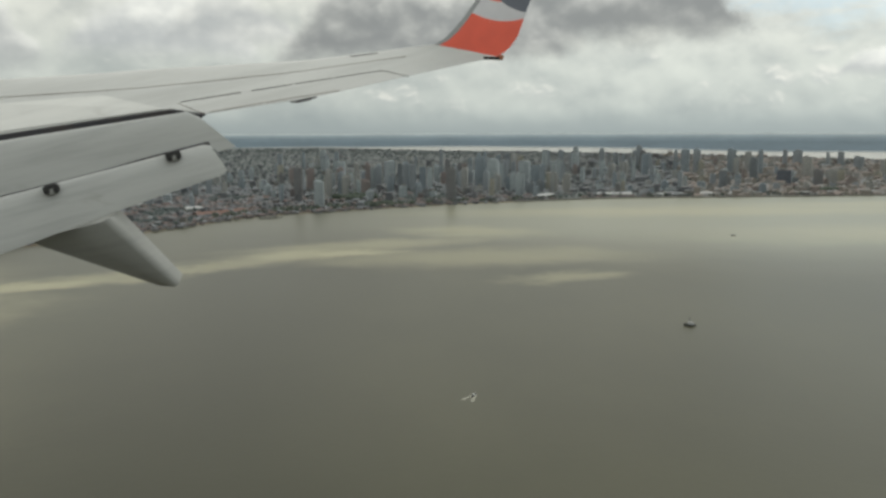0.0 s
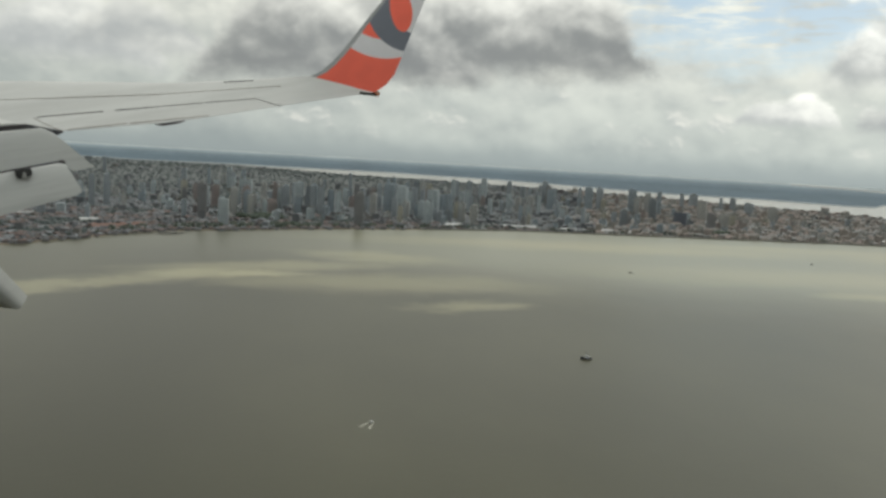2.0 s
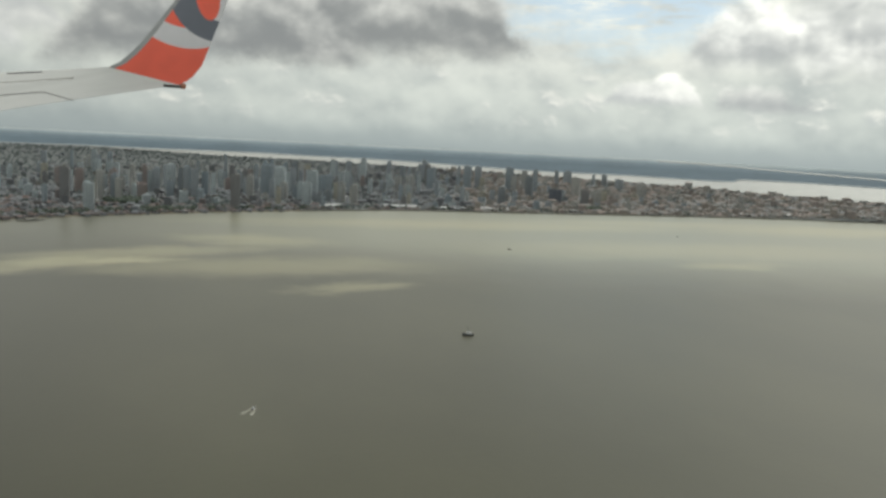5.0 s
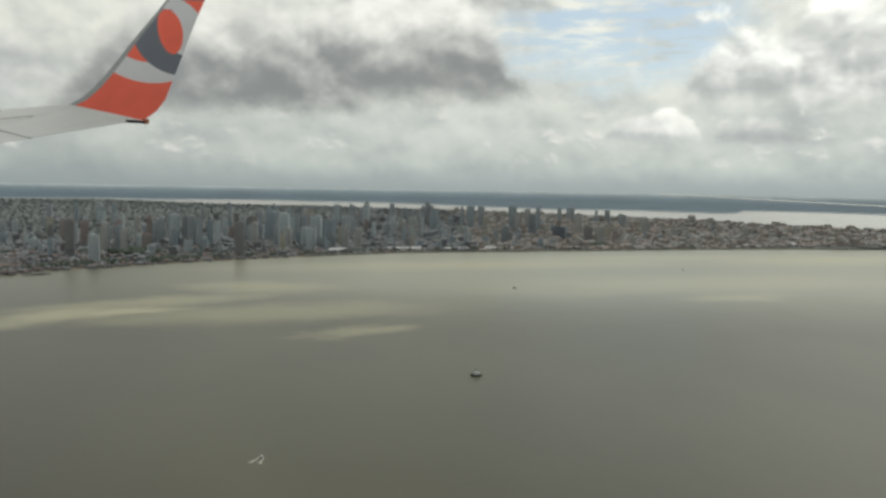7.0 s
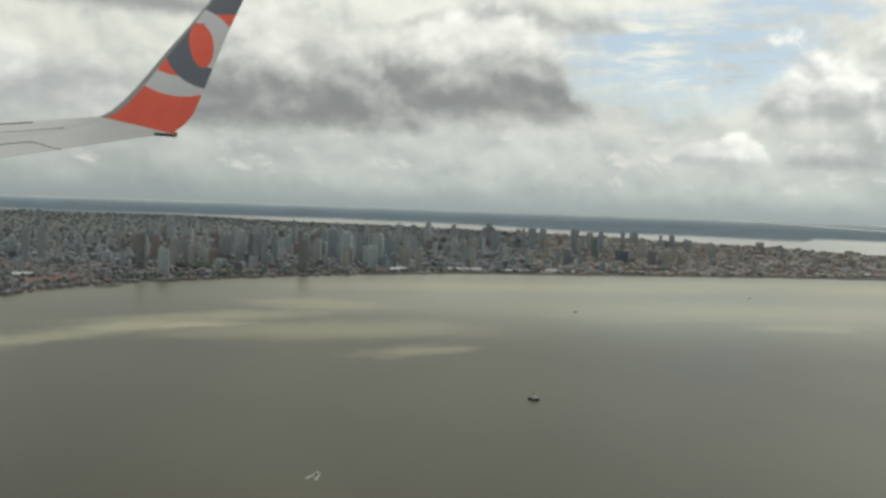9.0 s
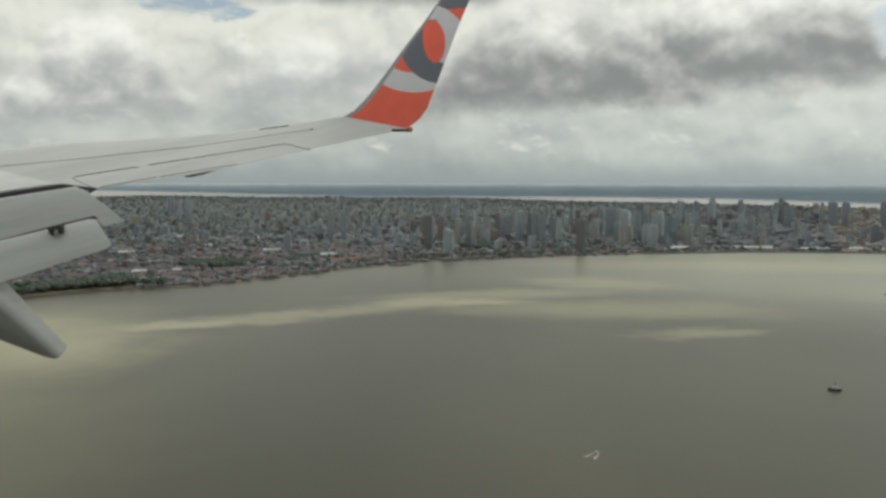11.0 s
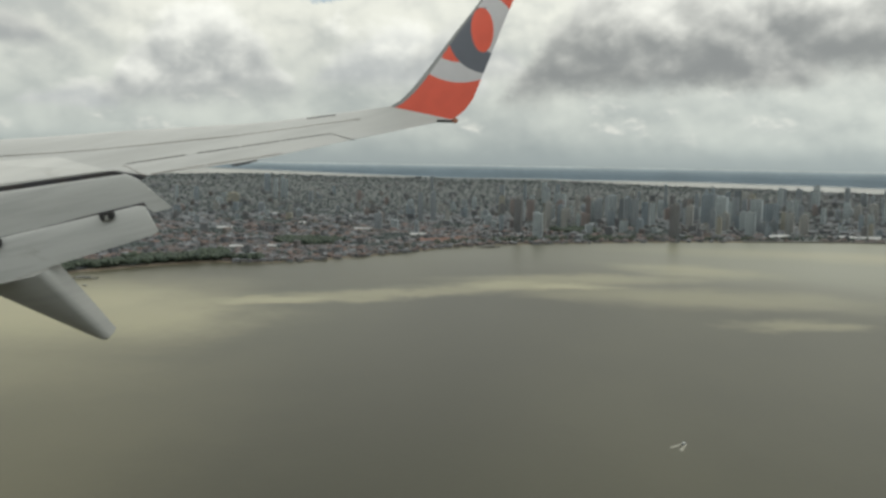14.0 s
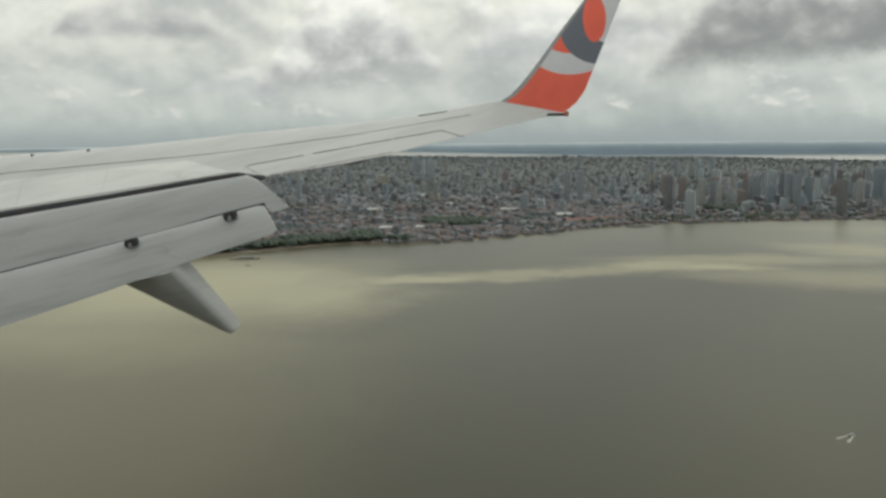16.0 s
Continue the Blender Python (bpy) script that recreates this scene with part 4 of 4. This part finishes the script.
trees = []
u = -3400.0
row = 0
while u < 3600:
    row += 1
    v = 900.0
    while v < 4700:
        x, y = u * CT - v * ST, u * ST + v * CT
        r_ = math.hypot(x, y)
        far = min(1.0, max(0.0, (r_ - 2300) / 1500))
        step_v = 15 + 13 * far + RNG.uniform(-2, 3)
        v += step_v
        a_ = math.degrees(math.atan2(x, y))
        if not -52 < a_ < 50 or not on_land(x, y) or (row % 5 == 0 and r_ < 2900):
            continue
        if r_ > 3250 and RNG.random() < (0.46 + 0.40 * far) * (1.0 if a_ < 10 else 0.3):
            if RNG.random() < 0.75:
                trees.append((x + RNG.uniform(-9, 9), y + RNG.uniform(-9, 9), RNG.uniform(6, 10)))
            continue
        if mangrove_at(x, y):
            continue
        green = noise.noise((x * 0.004, y * 0.004, 3.0)) + 0.5 * noise.noise((x * 0.017, y * 0.017, 5.0))
        if green > (0.26 if a_ < 14 else 0.42) or RNG.random() < (0.13 if a_ < 14 else 0.03):
            trees.append((x + RNG.uniform(-4, 4), y + RNG.uniform(-4, 4), RNG.uniform(6, 11)))
            continue
        if not free(x, y, 6):
            continue
        w, d = RNG.uniform(12, 22) * (1 + 0.5 * far), RNG.uniform(10, 15) * (1 + 0.4 * far)
        h = RNG.choice((2.8, 3.2, 3.4, 3.8, 5.6, 6.2)) + (RNG.uniform(4, 14) if RNG.random() < 0.07 else 0)
        h = h * (1 - 0.4 * far) if a_ < 16 else h * RNG.uniform(0.9, 1.8)
        if a_ > 16:
            w, d = w * 1.15, d * 1.1
        loose = 3 + 9 * far
        house(x + RNG.uniform(-loose, loose), y + RNG.uniform(-loose, loose), w, d, h, RNG.random(), TURN + RNG.choice((0, math.pi / 2)) + RNG.uniform(-0.06, 0.06))
    u += 18 + RNG.uniform(-2, 3)
for k in range(330):
    r_, a_ = RNG.uniform(2400, 4050), radians(RNG.uniform(-40, 42))
    x, y = r_ * math.sin(a_), r_ * math.cos(a_)
    if on_land(x, y, 110) and r_ < np.interp(a_, AZ_N, R_N) - 180 and free(x, y, 14):
        house(x, y, RNG.uniform(11, 24), RNG.uniform(11, 18), RNG.triangular(9, 30, 13), 0.1, RNG.uniform(-0.3, 0.3) - a_)
for k in range(150):
    a_ = radians(RNG.uniform(-27, 7))
    r_ = np.interp(a_, AZ_S, R_S) + RNG.triangular(-26, 16, 2)
    house(r_ * math.sin(a_), r_ * math.cos(a_), RNG.uniform(7, 17), RNG.uniform(7, 12), RNG.uniform(2.6, 5.5), RNG.random(), RNG.uniform(-0.5, 0.5) - a_, 3.0)
me = bpy.data.meshes.new("houses")
me.from_pydata(hv, [], hf)
me.materials.append(M_WALLS)
me.materials.append(M_ROOFS)
me.materials.append(M_GREY_FAR)
me.materials.append(M_PINK)
me.materials.append(M_CREAM)
me.polygons.foreach_set("material_index", hm)
tagged(new("houses", me), "crowded low houses with tiled and sheet-metal roofs", "houses", kind="stuff")


# ---- trees ----
def crowns(name, spots, mat, label, clumps=4):
    ico = bmesh.new()
    bmesh.ops.create_icosphere(ico, subdivisions=1, radius=1.0)
    iv = [v.co.copy() for v in ico.verts]
    fi = [tuple(v.index for v in f.verts) for f in ico.faces]
    ico.free()
    vs, fs = [], []
    for x, y, size in spots:
        z = land(x, y)
        b = len(vs)
        for k in range(3):
            a = k * 2.094
            vs.append((x + 0.4 * math.cos(a), y + 0.4 * math.sin(a), z - 0.5))
        for k in range(3):
            a = k * 2.094
            vs.append((x + 0.2 * math.cos(a), y + 0.2 * math.sin(a), z + size * 0.6))
        fs += [(b, b + 1, b + 4, b + 3), (b + 1, b + 2, b + 5, b + 4), (b + 2, b, b + 3, b + 5)]
        for k in range(clumps):
            q = size * RNG.uniform(0.26, 0.46)
            cx, cy, cz = x + RNG.uniform(-0.4, 0.4) * size, y + RNG.uniform(-0.4, 0.4) * size, z + size * RNG.uniform(0.45, 0.85)
            b = len(vs)
            for p in iv:
                f = q * RNG.uniform(0.7, 1.2)
                vs.append((cx + p.x * f, cy + p.y * f, cz + p.z * f * 0.8))
            fs += [tuple(b + i for i in t) for t in fi]
    me = bpy.data.meshes.new(name)
    me.from_pydata(vs, [], fs)
    me.materials.append(mat)
    return tagged(new(name, me), label, "trees", kind="stuff")


crowns("city_trees", trees, M_LEAVES, "dark green street and garden trees between houses, greyed with painted haze")
belt = []
while len(belt) < 1900:
    x, y = RNG.uniform(-1500, 1600), RNG.uniform(1150, 2900)
    if on_land(x, y, 2) and mangrove_at(x, y):
        belt.append((x, y, RNG.uniform(9, 16)))
crowns("mangrove_trees", belt, M_MANGROVE, "dense green mangrove trees along the river bank", 4)
fringe = []
for k in range(2600):
    a_ = radians(RNG.uniform(-40, 48))
    r_ = near_at(a_) - RNG.triangular(8, 190, 40)
    fringe.append((r_ * math.sin(a_), r_ * math.cos(a_), RNG.uniform(5, 8)))
shore_trees = []
while len(shore_trees) < 760:
    a_ = radians(RNG.triangular(-16, 12, 2) if len(shore_trees) < 520 else RNG.uniform(8, 40))
    if noise.noise((a_ * 60, 0.0, 6.0)) < -0.15:
        continue
    r_ = np.interp(a_, AZ_S, R_S) + RNG.triangular(12, 170, 25)
    x, y = r_ * math.sin(a_), r_ * math.cos(a_)
    if free(x, y, 4):
        shore_trees.append((x, y, RNG.uniform(6, 11)))
crowns("waterfront_trees", shore_trees, M_MANGROVE, "dark green trees along the waterfront", 3)
crowns("bank_trees", fringe, M_LEAVES, "dark trees along the far side of the city, greyed with painted haze", 3)


# ---- waterfront ----
def shed(x, y, length, depth, turn, h=7.0, roof=None, label="long riverside shed with a bright metal roof"):
    t = thing("warehouse", x, y, land(x, y) - 0.4, turn, label, "warehouse", "sheds by the river")
    L, D = length / 2, depth / 2
    bm = bmesh.new()
    box(bm, -L, L, -D, D, 0, h)
    part("wall", bm, TONES["cream"], t)
    bm = bmesh.new()
    a = [bm.verts.new(p) for p in ((-L - 1, -D - 1, h - 0.2), (L + 1, -D - 1, h - 0.2), (L + 1, 0, h + depth * 0.2), (-L - 1, 0, h + depth * 0.2), (L + 1, D + 1, h - 0.2), (-L - 1, D + 1, h - 0.2))]
    b = [bm.verts.new(v.co + Vector((0, 0, 0.4))) for v in a]
    for m in (a, b):
        bm.faces.new((m[0], m[1], m[2], m[3]))
        bm.faces.new((m[3], m[2], m[4], m[5]))
    for i, j in ((0, 1), (1, 2), (2, 4), (4, 5), (5, 3), (3, 0)):
        bm.faces.new((a[i], a[j], b[j], b[i]))
    bmesh.ops.recalc_face_normals(bm, faces=bm.faces)
    part("roof", bm, roof or M_SHED, t)
    n = max(2, int(length / 14))
    for k in range(n):
        c = -L + (k + 0.5) * length / n
        bm = bmesh.new()
        box(bm, c - 2.2, c + 2.2, -D - 0.08, -D + 0.3, 0.1, h * 0.62)
        part("door", bm, TONES["brown"], t, "dark loading door")
    return t


for x, y, l, d, turn in ((700, 2640, 112, 24, 0), (465, 2600, 58, 26, 12), (590, 2990, 44, 22, 10), (880, 2625, 82, 17, -2), (1000, 2640, 52, 22, 3), (1095, 2630, 30, 16, 0), (1290, 2640, 40, 14, 0),
                         (1690, 2650, 46, 14, 0), (1790, 2655, 24, 16, 3), (2080, 2660, 38, 14, -4), (2270, 2640, 26, 14, -4)):
    shed(x, y, l, d, turn)
for x, y, l, d, turn in ((-760, 2380, 52, 15, 8), (-880, 1790, 40, 17, 20), (-810, 1830, 22, 14, 10), (-1010, 2520, 40, 18, 0), (-940, 2860, 60, 18, 6), (-1290, 2900, 50, 20, 0),
                         (-1150, 2250, 44, 18, 12), (-560, 2260, 46, 18, 30), (-420, 2740, 46, 20, 10), (-330, 3000, 40, 16, 4)):
    shed(x, y, l, d, turn, label="low hall with a pale metal roof among houses")
shed(-480, 2120, 90, 34, 40, 5.0, paint("red_sheet_roof", (0.19, 0.105, 0.085)), "low hall with a rust-red roof near the shore")
shed(-440, 2190, 60, 26, 40, 5.0, bpy.data.materials["red_sheet_roof"], "low hall with a rust-red roof near the shore")

# quay wall with a dark foot
verts, faces = [], []
quay_az = np.linspace(radians(8), radians(44), 150)
for a_ in quay_az:
    r0 = float(np.interp(a_, AZ_S, R_S))
    for r_, z in ((r0 - 9, -1.5), (r0 - 9, 3.4), (r0 - 8, 3.5), (r0 + 7, 3.5), (r0 + 7.5, 2.0)):
        verts.append((r_ * math.sin(a_), r_ * math.cos(a_), z))
for i in range(len(quay_az) - 1):
    for k in range(4):
        faces.append((i * 5 + k, i * 5 + k + 1, i * 5 + 5 + k + 1, i * 5 + 5 + k))
tagged(sheet("quay_wall", verts, faces, M_QUAY), "dark concrete quay along the water", "quay", kind="structure")

# rough beach and stilts along the older shore
M_MUD = surface("mud_bank", worn((0.17, 0.135, 0.095), (0.11, 0.095, 0.075), 0.03), 0.9)
verts, faces = [], []
mud_az = np.linspace(radians(-45), radians(8.2), 260)
for i, a_ in enumerate(mud_az):
    r0 = float(np.interp(a_, AZ_S, R_S))
    reach = 10 + 16 * noise.noise((i * 0.23, 1.0, 0.0)) + 9 * noise.noise((i * 0.9, 4.0, 0.0))
    for r_, z in ((r0 - 6 - max(0, reach), -0.6), (r0 - 2 - max(0, reach) * 0.5, 0.9), (r0 + 8, 2.1)):
        verts.append((r_ * math.sin(a_), r_ * math.cos(a_), z))
for i in range(len(mud_az) - 1):
    for k in range(2):
        faces.append((i * 3 + k, i * 3 + k + 1, i * 3 + 3 + k + 1, i * 3 + 3 + k))
tagged(sheet("mud_bank", verts, faces, M_MUD), "narrow muddy bank below the houses", "river bank", kind="structure")


def pier(x, y, length, width, turn, label):
    t = thing("pier", x, y, 0, turn, label, "pier")
    bm = bmesh.new()
    box(bm, -length / 2, length / 2, -width / 2, width / 2, 1.6, 2.4)
    part("deck", bm, M_QUAY, t)
    for k in range(6):
        for s in (-1, 1):
            bm = bmesh.new()
            bmesh.ops.create_cone(bm, cap_ends=True, segments=8, radius1=0.5, radius2=0.45, depth=4.5, matrix=Matrix.Translation((-length * 0.45 + k * length * 0.18, s * width * 0.4, 0)))
            part("pile", bm, TONES["dark"], t)
    bm = bmesh.new()
    box(bm, -length * 0.2, length * 0.25, -width * 0.3, width * 0.3, 2.3, 5.0)
    part("shelter", bm, M_ROOF, t, "grey shelter on the deck")


pier(-322, 2058, 62, 12, 35, "grey concrete landing stage standing in the river")
pier(-925, 1272, 54, 8, 30, "dark landing stage standing off the mangroves")


# ---- boats ----
M_HULL = plain("dark_hull_paint", (0.03, 0.035, 0.05), 0.5)
M_CABIN = surface("white_boat_paint", worn((0.55, 0.56, 0.56), (0.42, 0.43, 0.43), 0.6), 0.5)
M_FOAM = surface("white_foam", worn((0.42, 0.42, 0.38), (0.22, 0.21, 0.17), 0.5), 0.9)


def hull(length, beam, depth):
    """A boat's hull: full amidships, a raised pointed bow, a flat stern."""
    bm = bmesh.new()
    rings = []
    for k in range(11):
        u = k / 10
        half = beam / 2 * (0.75 + 0.25 * math.sin(min(1, u * 2) * math.pi / 2)) * (1 - max(0, (u - 0.55) / 0.45) ** 2.2 * 0.96)
        sheer = depth * (0.75 + 0.55 * max(0, u - 0.4) ** 1.5 * 2)
        x = (u - 0.5) * length
        rings.append([bm.verts.new(p) for p in ((x, -half, sheer), (x, -half * 0.85, 0.2), (x, 0, -0.5), (x, half * 0.85, 0.2), (x, half, sheer), (x, half * 0.9, sheer * 0.86), (x, -half * 0.9, sheer * 0.86))])
    for a, b in zip(rings, rings[1:]):
        for i in range(7):
            bm.faces.new((a[i], a[(i + 1) % 7], b[(i + 1) % 7], b[i]))
    bm.faces.new(rings[0])
    bm.faces.new(list(reversed(rings[-1])))
    bmesh.ops.recalc_face_normals(bm, faces=bm.faces)
    return bm


def boat(x, y, length, turn, label, big=True):
    t = thing("boat", x, y, 0, turn, label, "boat", "boats on the river")
    beam = length * 0.3
    smooth(part("hull", hull(length, beam, length * 0.16), M_HULL, t, "dark hull"), 40)
    bm = bmesh.new()
    box(bm, -length * 0.3, length * 0.12, -beam * 0.33, beam * 0.33, length * 0.12, length * 0.27)
    bmesh.ops.bevel(bm, geom=bm.edges[:], offset=length * 0.012, segments=2, affect="EDGES")
    cabin = part("cabin", bm, M_CABIN, t, "pale deck house")
    for k in range(3):
        bm = bmesh.new()
        c = -length * 0.22 + k * length * 0.12
        box(bm, c - length * 0.04, c + length * 0.04, -beam * 0.34, beam * 0.34, length * 0.19, length * 0.24)
        part("window", bm, M_GLAZE, cabin)
    if big:
        bm = bmesh.new()
        box(bm, -length * 0.08, length * 0.1, -beam * 0.26, beam * 0.26, length * 0.27, length * 0.38)
        part("wheelhouse", bm, M_CABIN, t, "pale wheelhouse")
        bm = bmesh.new()
        bmesh.ops.create_cone(bm, cap_ends=True, segments=8, radius1=0.4, radius2=0.2, depth=length * 0.36, matrix=Matrix.Translation((0, 0, length * 0.55)))
        part("mast", bm, M_HULL, t)
    return t


boat(322, 882, 13.5, 172, "dark river boat with a pale deck house, on open water")
boat(685, 1640, 9.0, 160, "small dark boat far out on the river", False)
boat(1300, 1930, 9.0, 20, "small dark boat far out on the river", False)
launch = boat(58, 655, 6.5, 62, "small white launch speeding ahead of its foam wake", False)


def foam(x, y, turn, reach, label):
    """Two spreading lines of foam behind a boat."""
    c_, s_ = math.cos(radians(turn)), math.sin(radians(turn))
    verts, faces = [], []
    for side in (-1, 1):
        b = len(verts)
        for k in range(13):
            s = k / 12
            off = side * (0.9 + 0.2 * reach * s)
            w = (0.5 + 0.9 * s) * (1 + 0.4 * noise.noise((k * 0.9, side, x)))
            along = 2.5 - reach * s
            for o in (off - w, off + w):
                verts.append((x + along * c_ - o * s_, y + along * s_ + o * c_, 0.06 + 0.25 * (1 - s)))
        faces += [(b + 2 * k, b + 2 * k + 1, b + 2 * k + 3, b + 2 * k + 2) for k in range(12)]
    tagged(sheet("wake", verts, faces, M_FOAM), label, "wake", kind="structure")


foam(58, 655, 62, 17, "white foam wake behind the launch")
boat(-872, 1205, 8.0, 185, "small white launch off the mangrove shore", False)
foam(-872, 1205, 185, 34, "thin white wake off the mangrove shore")
